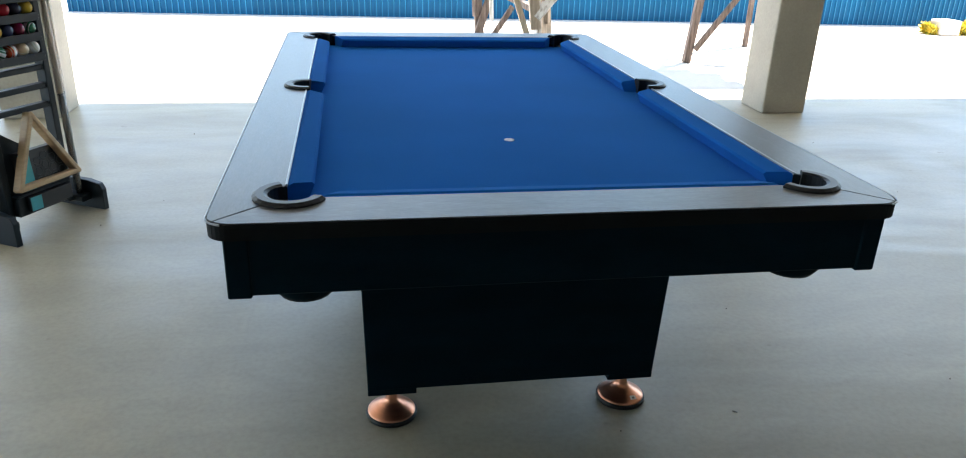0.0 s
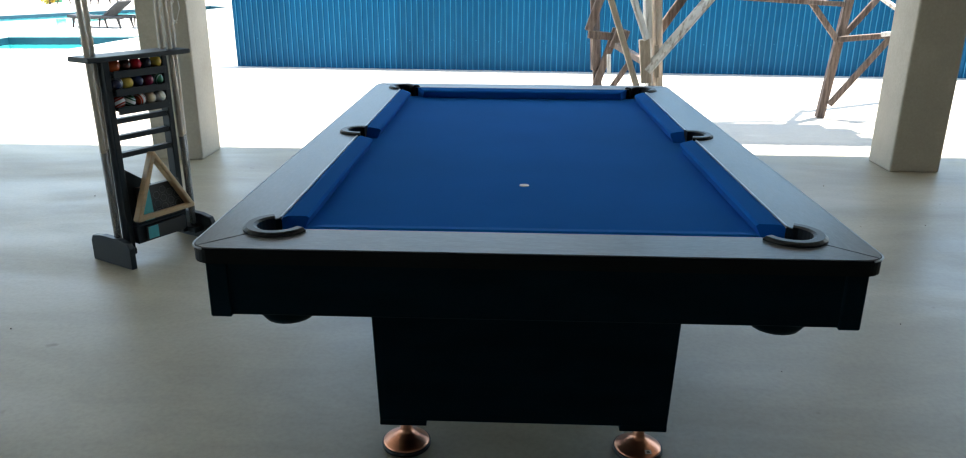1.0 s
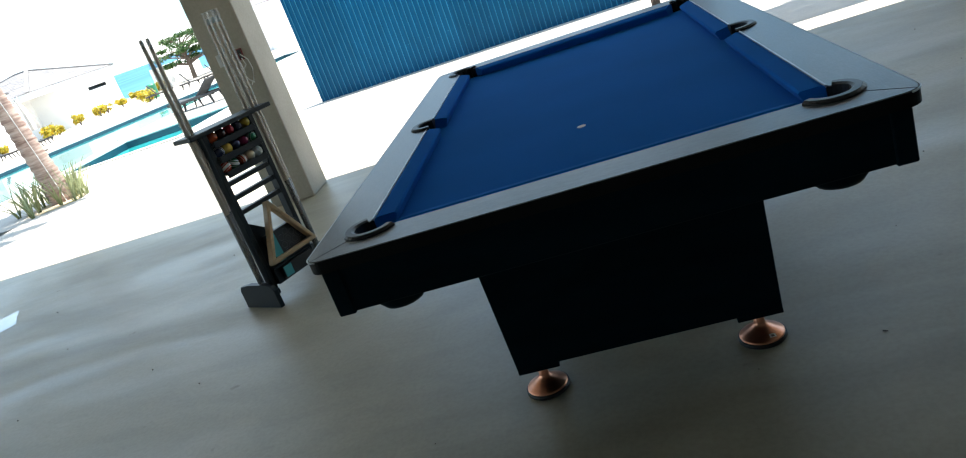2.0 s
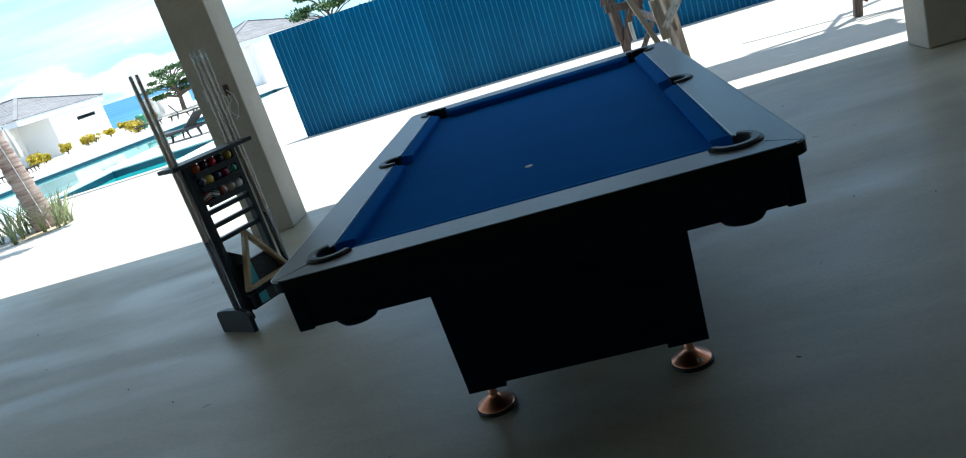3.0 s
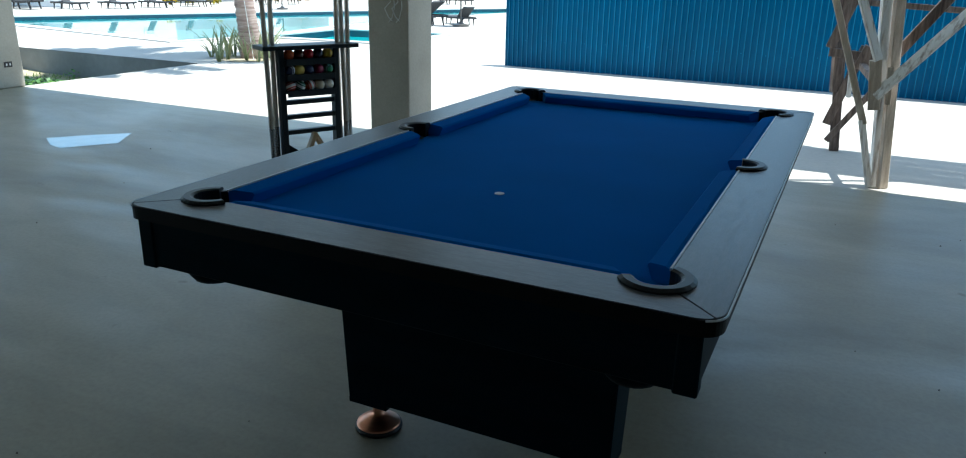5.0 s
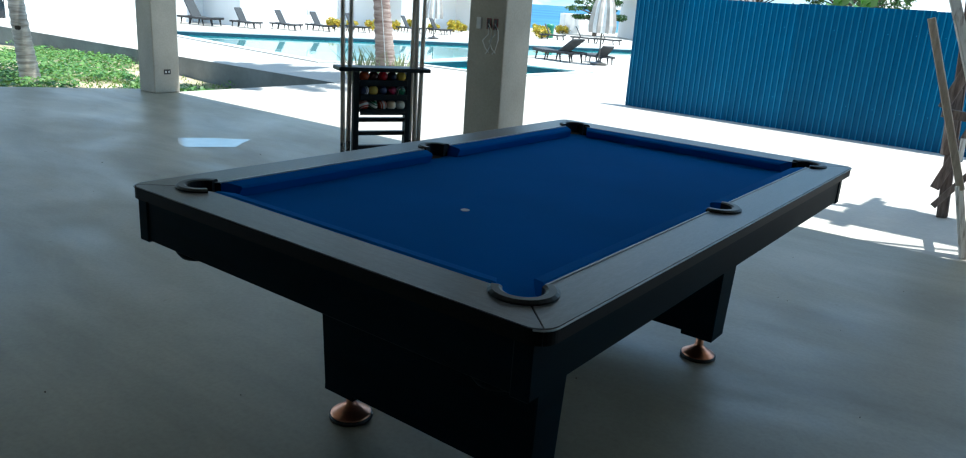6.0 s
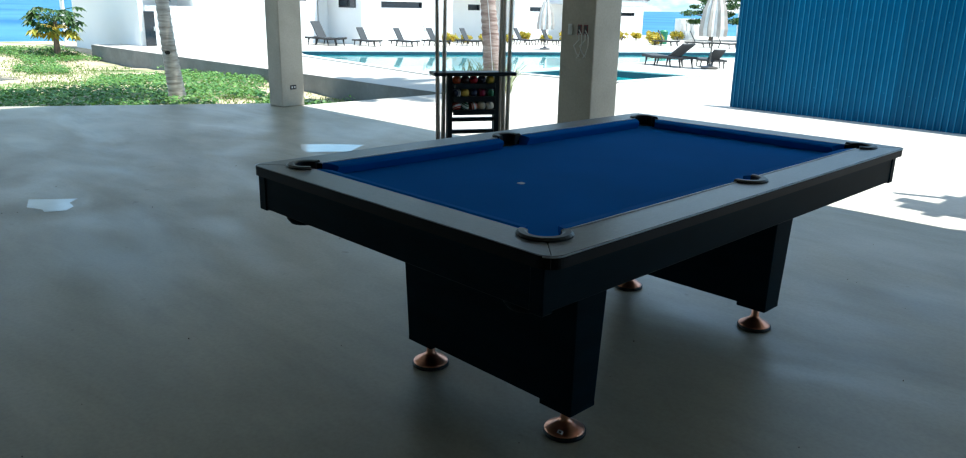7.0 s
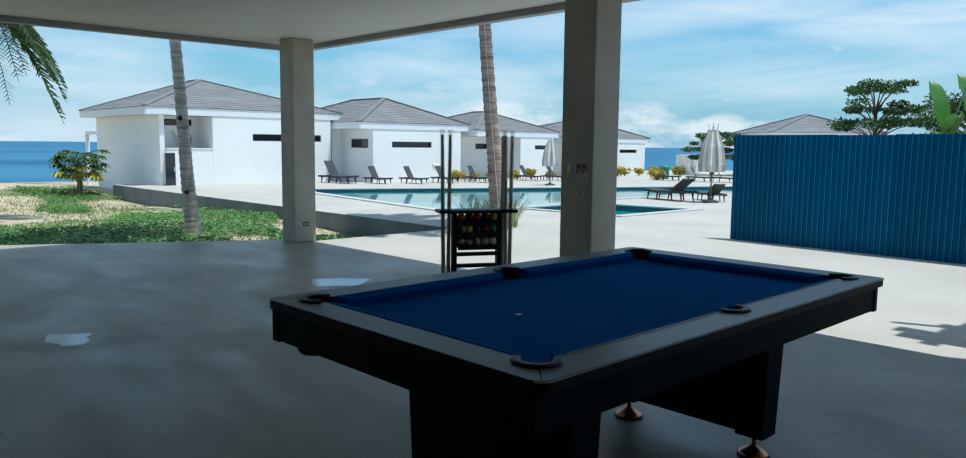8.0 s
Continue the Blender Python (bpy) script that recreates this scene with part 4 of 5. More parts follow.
# ---- timber trestle tower ----
def tower():
    t = thing("timber_tower", "rough weathered timber scaffold tower with cross braces", "scaffold")
    O, P, W_ = M_WOOD_OLD, M_WOOD_PALE, M_WOOD_WHITE
    rows = [
        # front post, boards nailed together
        ("post", (1.100, 4.48, 0), (0.755, 4.55, 4.25), 0.06, 0.05, P), ("post", (1.045, 4.52, 0), (0.69, 4.60, 4.2), 0.05, 0.045, W_), ("post", (0.955, 4.46, 0.84), (0.66, 4.50, 4.1), 0.055, 0.04, W_),
        ("block", (0.965, 4.45, 0.52), (0.925, 4.45, 0.84), 0.075, 0.05, P), ("block", (1.04, 4.45, 0.56), (1.02, 4.45, 0.80), 0.035, 0.03, P),
        ("brace", (0.955, 4.42, 0.61), (1.98, 4.42, 1.90), 0.085, 0.022, W_), ("brace", (1.03, 4.57, 0.85), (1.77, 4.60, 1.98), 0.065, 0.03, O),
        ("brace", (1.02, 4.46, 0.0), (0.905, 4.44, 0.45), 0.06, 0.02, W_), ("brace", (0.92, 4.44, 0.42), (0.55, 4.44, 1.43), 0.045, 0.022, P),
        ("brace", (0.94, 4.41, 0.84), (0.59, 4.41, 1.70), 0.07, 0.022, W_),
        # rear post group
        ("post", (0.757, 5.6, 0), (0.52, 5.6, 2.7), 0.075, 0.05, O), ("post", (0.695, 5.55, 0.48), (0.66, 5.52, 0.96), 0.085, 0.04, O),
        ("brace", (0.670, 5.53, 0.22), (0.86, 5.53, 0.84), 0.065, 0.035, O), ("brace", (0.69, 5.50, 0.09), (1.00, 5.50, 0.57), 0.045, 0.035, O),
        ("beam", (0.61, 5.48, 0.79), (0.84, 5.48, 0.77), 0.065, 0.06, O), ("beam", (0.70, 5.56, 1.168), (2.95, 5.95, 1.04), 0.045, 0.04, O),
        ("brace", (0.61, 5.47, 0.82), (0.82, 5.47, 1.45), 0.07, 0.035, O), ("block", (0.85, 5.45, 0.67), (0.91, 5.45, 0.84), 0.12, 0.08, O),
        ("beam", (0.86, 5.42, 0.70), (1.0, 4.56, 0.64), 0.05, 0.05, O), ("block", (0.80, 5.40, 0.46), (0.79, 5.40, 0.63), 0.035, 0.02, W_),
        # right post group
        ("post", (2.895, 5.98, 0), (3.33, 5.98, 4.3), 0.075, 0.06, O), ("brace", (2.95, 5.93, 0.13), (3.80, 5.93, 1.28), 0.055, 0.035, O),
        ("brace", (2.93, 5.92, 0.72), (2.20, 5.92, 1.59), 0.05, 0.035, O), ("brace", (3.03, 6.03, 0.76), (3.70, 6.03, 1.64), 0.055, 0.035, O),
        ("beam", (2.92, 5.92, 0.73), (3.95, 5.92, 0.82), 0.05, 0.05, O), ("brace", (3.45, 5.88, 0.975), (3.10, 5.88, 1.19), 0.045, 0.03, W_),
        ("block", (3.30, 5.88, 0.78), (3.46, 5.88, 0.80), 0.04, 0.03, W_),
        ("post", (4.05, 7.0, 0), (4.0, 6.9, 4.3), 0.09, 0.06, O),
        # head frame
        ("beam", (1.1, 5.62, 4.28), (4.1, 5.85, 4.28), 0.07, 0.06, O), ("beam", (3.0, 6.95, 4.28), (4.1, 6.72, 4.28), 0.05, 0.05, O),
        ("beam", (1.3, 5.58, 4.24), (1.36, 6.5, 4.24), 0.08, 0.05, O), ("beam", (3.30, 5.7, 4.24), (4.0, 7.0, 4.24), 0.10, 0.05, O),
        ("beam", (0.76, 4.55, 4.24), (3.4, 5.9, 4.22), 0.06, 0.05, O),
    ]
    for name, p, q, w, th, m in rows:
        # limed braces lie askew and catch the sun on their face
        turn = (-50 if q[0] > p[0] else 50) if m is W_ and name == "brace" else 38 if name == "post" and m is not O else 0
        part(name, board(p, q, th, w, turn=turn), m, t)
    for k, (x0, x1) in enumerate(((0.98, 4.1), (0.90, 4.12), (1.16, 4.05), (1.10, 4.1), (1.22, 3.9))):
        part("plank", board((x0 + 0.12, 5.44 + 0.184 * k, 4.34), (x1, 5.42 + 0.184 * k, 4.34), 0.176, 0.04), O, t)
    part("plank", board((1.36, 5.25, 4.38), (1.42, 6.42, 4.38), 0.12, 0.035), O, t)
    part("plank", board((1.74, 5.35, 4.385), (1.67, 6.3, 4.385), 0.10, 0.035), O, t)


tower()


# ---- houses ----
def hip_roof(x0, x1, y0, y1, z, top, ridge, parent, mid=None, peak=None):
    """Hip roof over a plan: a short ridge runs back along -x from the peak; thick white eave boards."""
    cy = mid or (y0 + y1) / 2
    px = peak if peak is not None else (x0 + x1 + ridge) / 2
    front, rear = Vector((px, cy, top)), Vector((px - ridge, cy, top))
    e = [Vector(p) for p in ((x0, y0, z), (x1, y0, z), (x1, y1, z), (x0, y1, z))]
    b = bmesh.new()
    v, r = [b.verts.new(p) for p in e], [b.verts.new(front), b.verts.new(rear)]
    b.faces.new((v[0], v[1], r[0], r[1])); b.faces.new((v[1], v[2], r[0])); b.faces.new((v[2], v[3], r[1], r[0])); b.faces.new((v[3], v[0], r[1]))
    b.faces.new(v[::-1])
    rf = part("roof", b, M_ROOF, parent, "grey hipped shingle roof")
    part("eave", box(x0 + 0.02, x1 - 0.02, y0 + 0.02, y1 - 0.02, z - 0.24, z - 0.004), M_ROOFEDGE, rf, "white eave board")
    up = Vector((0, 0, 0.02))
    for p, q in ((e[1], front), (e[2], front), (e[0], rear), (front, rear)):
        part("ridge_cap", board(p + up, q + up, 0.16, 0.05), M_ROOF, rf)
    # courses of shingles, each broken into tabs of uneven length, on the two slopes that face the pool
    rnd = random.Random(int(y0 * 10))
    n = 15
    for a, bb, c, d in ((e[1], e[2], front, front), (e[0], e[1], front, rear)):
        for k in range(n):
            u0, u1 = k / n, (k + 0.97) / n
            p, q, p2, q2 = a.lerp(d, u0), bb.lerp(c, u0), a.lerp(d, u1), bb.lerp(c, u1)
            nrm = (bb - a).cross(d - a).normalized()
            if nrm.z < 0:
                nrm = -nrm
            bm = bmesh.new()
            tabs = max(2, int((q - p).length / 0.55))
            cuts = [0.0] + sorted(min(0.98, max(0.02, (j + rnd.uniform(-0.3, 0.3)) / tabs)) for j in range(1, tabs)) + [1.0]
            for f0, f1 in zip(cuts, cuts[1:]):
                h = rnd.uniform(0.010, 0.019)
                ws = (p.lerp(q, f0), p.lerp(q, f1), p2.lerp(q2, f1), p2.lerp(q2, f0))
                lo, hi = [bm.verts.new(w + nrm * 0.005) for w in ws], [bm.verts.new(w + nrm * t) for w, t in zip(ws, (h, h, 0.009, 0.009))]
                for f in ((hi[0], hi[1], hi[2], hi[3]), (lo[0], lo[1], hi[1], hi[0]), (lo[1], lo[2], hi[2], hi[1]), (lo[3], lo[0], hi[0], hi[3])):
                    bm.faces.new(f)
            part("shingle_course", bm, M_ROOF, rf)


def ring(x0, x1, outer, hole):
    """One upright slab between x0 and x1 over the rectangle outer (y0, y1, z0, z1), with an opening."""
    b = bmesh.new()

    def loop(x, r):
        return [b.verts.new((x, y, z)) for y, z in ((r[0], r[2]), (r[1], r[2]), (r[1], r[3]), (r[0], r[3]))]

    fo, fi, bo, bi = loop(x1, outer), loop(x1, hole), loop(x0, outer), loop(x0, hole)
    for k in range(4):
        j = (k + 1) % 4
        b.faces.new((fo[k], fo[j], fi[j], fi[k]))
        b.faces.new((bo[j], bo[k], bi[k], bi[j]))
        b.faces.new((fo[j], fo[k], bo[k], bo[j]))
        b.faces.new((fi[k], fi[j], bi[j], bi[k]))
    return b


def wall_with_hole(x, th, y0, y1, z0, z1, hole, name, parent):
    """A wall in the plane x, th thick towards -x, with an opening (y0, y1, z0, z1)."""
    b = ring(x - th, x, (y0, y1, z0, z1), hole) if hole else box(x - th, x, y0, y1, z0, z1)
    return part(name, b, M_STUCCO, parent)


def window(parent, x, y0, y1, z0, z1, name="window"):
    w = part(name, box(x - 0.13, x - 0.101, y0, y1, z0, z1), M_GLASSDARK, parent, "dark glazed strip window")
    f = 0.03
    part("window_frame", ring(x - 0.10, x - 0.04, (y0, y1, z0, z1), (y0 + f, y1 - f, z0 + f, z1 - f)), M_FRAME, w)


def side_window(parent, x0, x1, y, z0, z1):
    """A strip window on a wall that faces -y."""
    w = part("window", box(x0, x1, y - 0.012, y - 0.003, z0, z1), M_GLASSDARK, parent, "dark glazed strip window")
    for d in ((x0 - 0.04, x1 + 0.04, z0 - 0.04, z0), (x0 - 0.04, x1 + 0.04, z1, z1 + 0.04), (x0 - 0.04, x0, z0, z1), (x1, x1 + 0.04, z0, z1), ((x0 + x1) / 2 - 0.015, (x0 + x1) / 2 + 0.015, z0, z1)):
        part("window_frame", box(d[0], d[1], y - 0.03, y - 0.0125, d[2], d[3]), M_FRAME, w)


def house(x, y0, y1, yr, depth, wall, roof_top, win, win_r, label, roof=None, recess=1.5, porch=False, mid=None, ridge=0.5, peak=None, turn=0.0):
    """Front block between y0 and y1 at x; a recessed block from yr to y0. The front wall stands flush under the eave."""
    c = Matrix.Translation((x - depth / 2, (yr + y1) / 2, 0))
    h = thing("house", label, "house", c @ Matrix.Rotation(radians(turn), 4, "Z") @ c.inverted(), group="bungalows by the pool")
    wall_with_hole(x, 0.18, y0, y1, -0.9, wall, (win[0], win[1], win[2], win[3]) if win else None, "wall", h)
    if win:
        window(h, x, *win)
    xb = x - depth
    part("wall", box(xb, x - 0.181, y1 - 0.18, y1, -0.9, wall), M_STUCCO, h)
    part("wall", box(xb, x - 0.181, y0, y0 + 0.18, -0.9, wall), M_STUCCO, h)
    part("wall", box(xb - 0.18, xb - 0.001, yr, y1, -0.9, wall), M_STUCCO, h)
    xr = x - recess
    if porch:
        # a parapet with a narrow dark door closes the foot of the open porch
        part("parapet", box(x - 0.15, x, yr + 0.156, y0 - 0.001, -0.9, 1.16, 0.006, seg=1), M_STUCCO, h, "white porch parapet")
        part("coping", box(x - 0.17, x + 0.02, yr + 0.156, y0 - 0.002, 1.161, 1.19), M_STUCCO, h)
        dr = part("door", box(x + 0.001, x + 0.035, yr + 0.09, yr + 0.40, 0.0, 1.03), M_GLASSDARK, h, "narrow dark door")
        part("handle", box(x + 0.036, x + 0.06, yr + 0.35, yr + 0.37, 0.45, 0.58), M_PLATE, dr)
        ac = part("air_conditioner", box(xr + 0.001, xr + 0.26, y0 - 0.62, y0 - 0.30, 1.30, 1.62, 0.015), M_PLATE, h, "white air conditioner unit on the porch wall")
        part("grille", box(xr + 0.261, xr + 0.27, y0 - 0.58, y0 - 0.34, 1.34, 1.58), M_FRAME, ac)
        part("pipe", tube([(xr + 0.05, y0 - 0.85, 1.75), (xr + 0.12, y0 - 0.80, 1.55), (xr + 0.2, y0 - 0.68, 1.32), (xr + 0.12, y0 - 0.55, 1.22)], 0.03, 6), M_PLATE, h)
    wall_with_hole(xr, 0.15, yr + 0.16, y0 - 0.001, -0.9, wall, tuple(win_r) if win_r else None, "wall", h)
    if win_r:
        window(h, xr, *win_r)
    part("wall", box(xb, (x if porch else xr) - 0.151, yr, yr + 0.155, -0.9, wall), M_STUCCO, h)
    rx0, rx1, ry0, ry1 = roof or (xb - 0.6, x + 0.04, yr - 0.6, y1 + 0.5)
    hip_roof(rx0, rx1, ry0, ry1, wall + 0.245, roof_top, ridge, h, mid, peak)
    return h


house(-22.7, 9.78, 14.3, 8.1, 6.0, 2.235, 3.70, (11.2, 13.9, 1.44, 1.68), (8.62, 9.6, 1.93, 2.14), "white bungalow with grey hipped roof and open porch", roof=(-29.1, -22.66, 7.58, 14.8), porch=True, recess=1.2, peak=-26.8, ridge=1.0)
b = box(-30.25, -30.13, 8.1, 8.22, -0.6, 1.75)
box(-30.13, -28.9, 8.1, 8.22, 1.62, 1.75, 0, b)
tagged(part("garden_frame", b, M_STUCCO), "white square garden frame beside the bungalow", "pergola")
second = house(-21.0, 15.0, 19.25, 14.45, 6.5, 1.92, 3.16, (15.85, 17.75, 1.26, 1.48), None, "white bungalow with grey hipped roof and strip window", roof=(-28.0, -20.96, 14.38, 19.75), recess=2.1, peak=-22.9, ridge=2.2, mid=16.9)
side_window(second, -22.3, -21.35, 15.0, 1.28, 1.52)
house(-20.6, 22.3, 24.4, 19.9, 6.5, 1.73, 2.83, (23.2, 24.2, 1.22, 1.40), (20.9, 21.6, 1.22, 1.45), "white bungalow with grey hipped roof seen behind the palm", roof=(-26.5, -20.56, 19.7, 24.75), recess=1.3, peak=-22.7, ridge=0.8)
house(-20.4, 27.3, 31.1, 25.6, 6.5, 1.55, 2.66, (29.0, 30.4, 1.08, 1.24), None, "white bungalow at the far end of the pool", roof=(-26.4, -20.36, 25.4, 31.45), peak=-22.2, ridge=0.6)
house(-12.2, 34.6, 38.4, 33.6, 4.6, 1.86, 3.0, None, None, "white bungalow with grey roof behind the fence", roof=(-16.85, -12.12, 33.2, 38.75), ridge=0.2, recess=0.4, turn=-40)
tagged(part("garden_wall", box(-19.8, -19.5, 33.0, 37.5, -0.1, 1.0, 0.01), M_STUCCO), "low white garden wall past the bungalows", "garden wall")


# ---- loungers, umbrellas ----
def lounger(raised=True):
    """Foot end towards +x."""
    l = thing("sun_lounger", "dark grey woven sun lounger with raised backrest", "sun lounger", group="loungers round the pool")
    b = bmesh.new()
    prof = [(-0.95, 0.30), (-0.3, 0.30), (0.5, 0.27), (0.98, 0.31)]
    for s in (-1, 1):
        tube([(x, s * 0.31, z) for x, z in prof], 0.048, 6, b)
    for x, z in ((-0.95, 0.30), (0.98, 0.31), (-0.2, 0.30)):
        tube([(x, -0.31, z), (x, 0.31, z)], 0.03, 6, b)
    part("frame", b, M_RATTAN, l, "dark woven frame")
    b = bmesh.new()
    pr = [(-0.25, 0.31), (0.1, 0.30), (0.5, 0.285), (0.97, 0.325)]
    up, lo = [[b.verts.new((x, s * 0.28, z + dz)) for x, z in pr for s in (-1, 1)] for dz in (0.03, -0.03)]
    for k in range(3):
        b.faces.new((up[2 * k], up[2 * k + 1], up[2 * k + 3], up[2 * k + 2]))
        b.faces.new((lo[2 * k], lo[2 * k + 2], lo[2 * k + 3], lo[2 * k + 1]))
        for s in (0, 1):
            b.faces.new((up[2 * k + s], up[2 * k + 2 + s], lo[2 * k + 2 + s], lo[2 * k + s]))
    part("seat", b, M_MESH, l, "grey sling seat")
    b = board((-0.20, 0, 0.31), (-0.62, 0, 0.99) if raised else (-0.86, 0, 0.74), 0.58, 0.05)
    part("backrest", b, M_MESH, l, "raised grey sling backrest")
    for x in (-0.75, -0.30, 0.35, 0.80):
        for s in (-1, 1):
            lean = 0.06 if x > 0 else -0.06
            part("leg", tube([(x, s * 0.29, 0.30), (x + lean * 0.3, s * 0.29, 0.15), (x + lean, s * 0.29, 0.0)], [0.05, 0.03, 0.022], 6), M_RATTAN, l)
    return l


first = lounger()
low = lounger(False)
tagged(low, "dark grey woven sun lounger with low backrest beside the umbrella")
# feet towards the pool, on the house side
places = [(-21.3, 13.7, 26), (-20.3, 14.7, 22), (-19.6, 15.75, 27), (-19.34, 17.0, 24), (-19.07, 18.35, 28), (-18.9, 21.0, 30), (-18.35, 21.95, 26), (-16.0, 26.4, 38), (-14.65, 26.6, 44), (-13.7, 26.9, 40)]
small = Matrix.Diagonal((0.74, 0.74, 0.78, 1))
for k, (x, y, a) in enumerate(places):
    m = pose(x, y, 0.0, 0, 0, a - 10) @ small
    if k == 0:
        first.matrix_basis = m
    else:
        copy_thing(first, m)
low.matrix_basis = pose(-9.25, 16.1, 0.0, 0, 0, 168) @ small
copy_thing(low, pose(-8.45, 16.75, 0.0, 0, 0, 145) @ small)
b = bmesh.new()
tube([(-0.60, -0.22, 0.83), (-0.61, 0.0, 0.855), (-0.60, 0.22, 0.83)], 0.045, 8, b)
box(-0.60, -0.53, -0.23, 0.23, 0.62, 0.83, 0.02, b)
tagged(part("towel", b, M_TOWEL, m=pose(-19.34, 17.0, 0.0, 0, 0, 14) @ small), "white towel hung over a lounger backrest", "towel")


def umbrella(x, y, size):
    u = thing("closed_umbrella", "closed grey and white striped pool umbrella", "umbrella", pose(x, y, 0, 0, 0, 0) @ Matrix.Scale(size, 4), group="closed umbrellas")
    part("pole", lathe([(0.022, 0.0), (0.022, 2.22)], 10), M_POLE, u)
    part("base", lathe([(0.24, 0.0), (0.24, 0.05), (0.10, 0.08), (0.03, 0.14)], 16), M_POLE, u, "round dark base")
    n = 16
    for k in range(n):
        a0, a1 = 2 * math.pi * k / n, 2 * math.pi * (k + 1) / n
        b = bmesh.new()
        rows = []
        for r, z in ((0.40, 0.90), (0.42, 1.10), (0.34, 1.62), (0.15, 2.12)):
            am, rr = (a0 + a1) / 2, r * (0.68 if k % 2 else 1.0)
            rows.append([b.verts.new((r * 0.82 * math.cos(a0), r * 0.82 * math.sin(a0), z)), b.verts.new((rr * math.cos(am), rr * math.sin(am), z)), b.verts.new((r * 0.82 * math.cos(a1), r * 0.82 * math.sin(a1), z))])
        for p, q in zip(rows, rows[1:]):
            for j in (0, 1):
                b.faces.new((p[j], p[j + 1], q[j + 1], q[j]))
        part("fold", b, M_UMBW if k % 2 else M_UMB, u)
    for k in range(6):
        a = 2 * math.pi * k / 6
        part("rib_tip", tube([(0.10 * math.cos(a), 0.10 * math.sin(a), 2.0), (0.17 * math.cos(a), 0.17 * math.sin(a), 2.30)], 0.012, 5), M_UMBW, u)


umbrella(-8.15, 16.2, 0.86)
umbrella(-16.1, 19.1, 0.74)


# ---- plants ----
def palm_trunk(name, path, radii, material, label, strip=False, scars=()):
    t = thing(name, label, "palm tree")
    b = bmesh.new()
    pts, rad = [], []
    P = [Vector(p) for p in path]
    N = 90
    for k in range(N + 1):
        u = k / N * (len(P) - 1)
        i = min(int(u), len(P) - 2)
        f = u - i
        p0, p1, p2, p3 = P[max(i - 1, 0)], P[i], P[i + 1], P[min(i + 2, len(P) - 1)]
        pts.append(0.5 * ((2 * p1) + (p2 - p0) * f + (2 * p0 - 5 * p1 + 4 * p2 - p3) * f * f + (3 * p1 - p0 - 3 * p2 + p3) * f ** 3))
        r = radii[i] * (1 - f) + radii[i + 1] * f
        rad.append(r * (1.07 if k % 2 else 0.96))
    tube(pts, rad, 16, b)
    part("trunk", b, material, t, "ringed palm trunk", smooth=True)
    if strip:
        part("light_cord", tube([p + Vector((r * 0.72, -r * 0.74, 0)) for p, r in zip(pts[2:], rad[2:])], 0.006, 5), M_STRIP, t, "pale light cord along the trunk")
    for z, a in scars:
        p = min(pts, key=lambda q: abs(q.z - z))
        r = rad[pts.index(p)]
        d = Vector((math.cos(a), math.sin(a), 0))
        sc = lathe([(0.001, -0.02), (0.036, -0.01), (0.040, 0.006), (0.024, 0.012), (0.001, 0.008)], 12)
        bmesh.ops.transform(sc, matrix=Matrix.Translation(p + d * r * 0.95) @ d.to_track_quat("Z", "Y").to_matrix().to_4x4(), verts=sc.verts)
        part("scar", sc, M_SCAR, t, "dark frond scar")
    return t, pts[-1]


def fronds(parent, top, n, length, seed, droop=1.0):
    rnd = random.Random(seed)
    for k in range(n):
        a = 2 * math.pi * k / n + rnd.uniform(-0.2, 0.2)
        lift = rnd.uniform(0.1, 0.9)
        d = Vector((math.cos(a), math.sin(a), 0))
        spine = [top + d * length * u * 0.9 + Vector((0, 0, length * (lift * u - (0.55 + droop * 0.6) * u * u))) for u in [q / 10 for q in range(11)]]
        b = bmesh.new()
        tube(spine, [0.025 - 0.002 * q for q in range(11)], 5, b)
        side = d.cross(Vector((0, 0, 1)))
        for q in range(44):
            u = 0.12 + 0.86 * q / 44
            i = min(int(u * 10), 9)
            p = spine[i].lerp(spine[i + 1], u * 10 - i)
            for s in (-1, 1):
                ll = length * 0.24 * math.sin(math.pi * (0.12 + 0.8 * u)) * rnd.uniform(0.8, 1.1)
                tip = p + side * s * ll * 0.75 + d * ll * 0.4 + Vector((0, 0, -ll * rnd.uniform(0.3, 0.8)))
                w = d * 0.034
                b.faces.new([b.verts.new(p - w), b.verts.new(p + w), b.verts.new(p.lerp(tip, 0.6) + w * 0.9), b.verts.new(tip)])
        part("frond", b, M_FROND, parent)


p1, top1 = palm_trunk("palm_tree", [(-10.2, 3.79, -0.4), (-10.2, 3.74, 0.1), (-10.2, 3.68, 0.8), (-10.2, 3.63, 1.75), (-10.2, 3.55, 2.98), (-10.2, 3.42, 4.4), (-10.2, 3.3, 6.0)], [0.15, 0.12, 0.10, 0.088, 0.082, 0.078, 0.075], M_TRUNK, "tall slender grey ringed palm on the grass", scars=((0.58, -0.7), (1.72, -0.75)))
p2, top2 = palm_trunk("palm_tree", [(-7.5, 8.05, -0.2), (-7.5, 7.99, 0.35), (-7.5, 7.88, 1.2), (-7.5, 7.77, 2.0), (-7.5, 7.62, 3.3), (-7.5, 7.48, 4.8), (-7.5, 7.4, 6.2)], [0.20, 0.155, 0.125, 0.112, 0.102, 0.098, 0.095], M_TRUNK_RED, "reddish ringed palm on the pool deck with a light cord", strip=True)
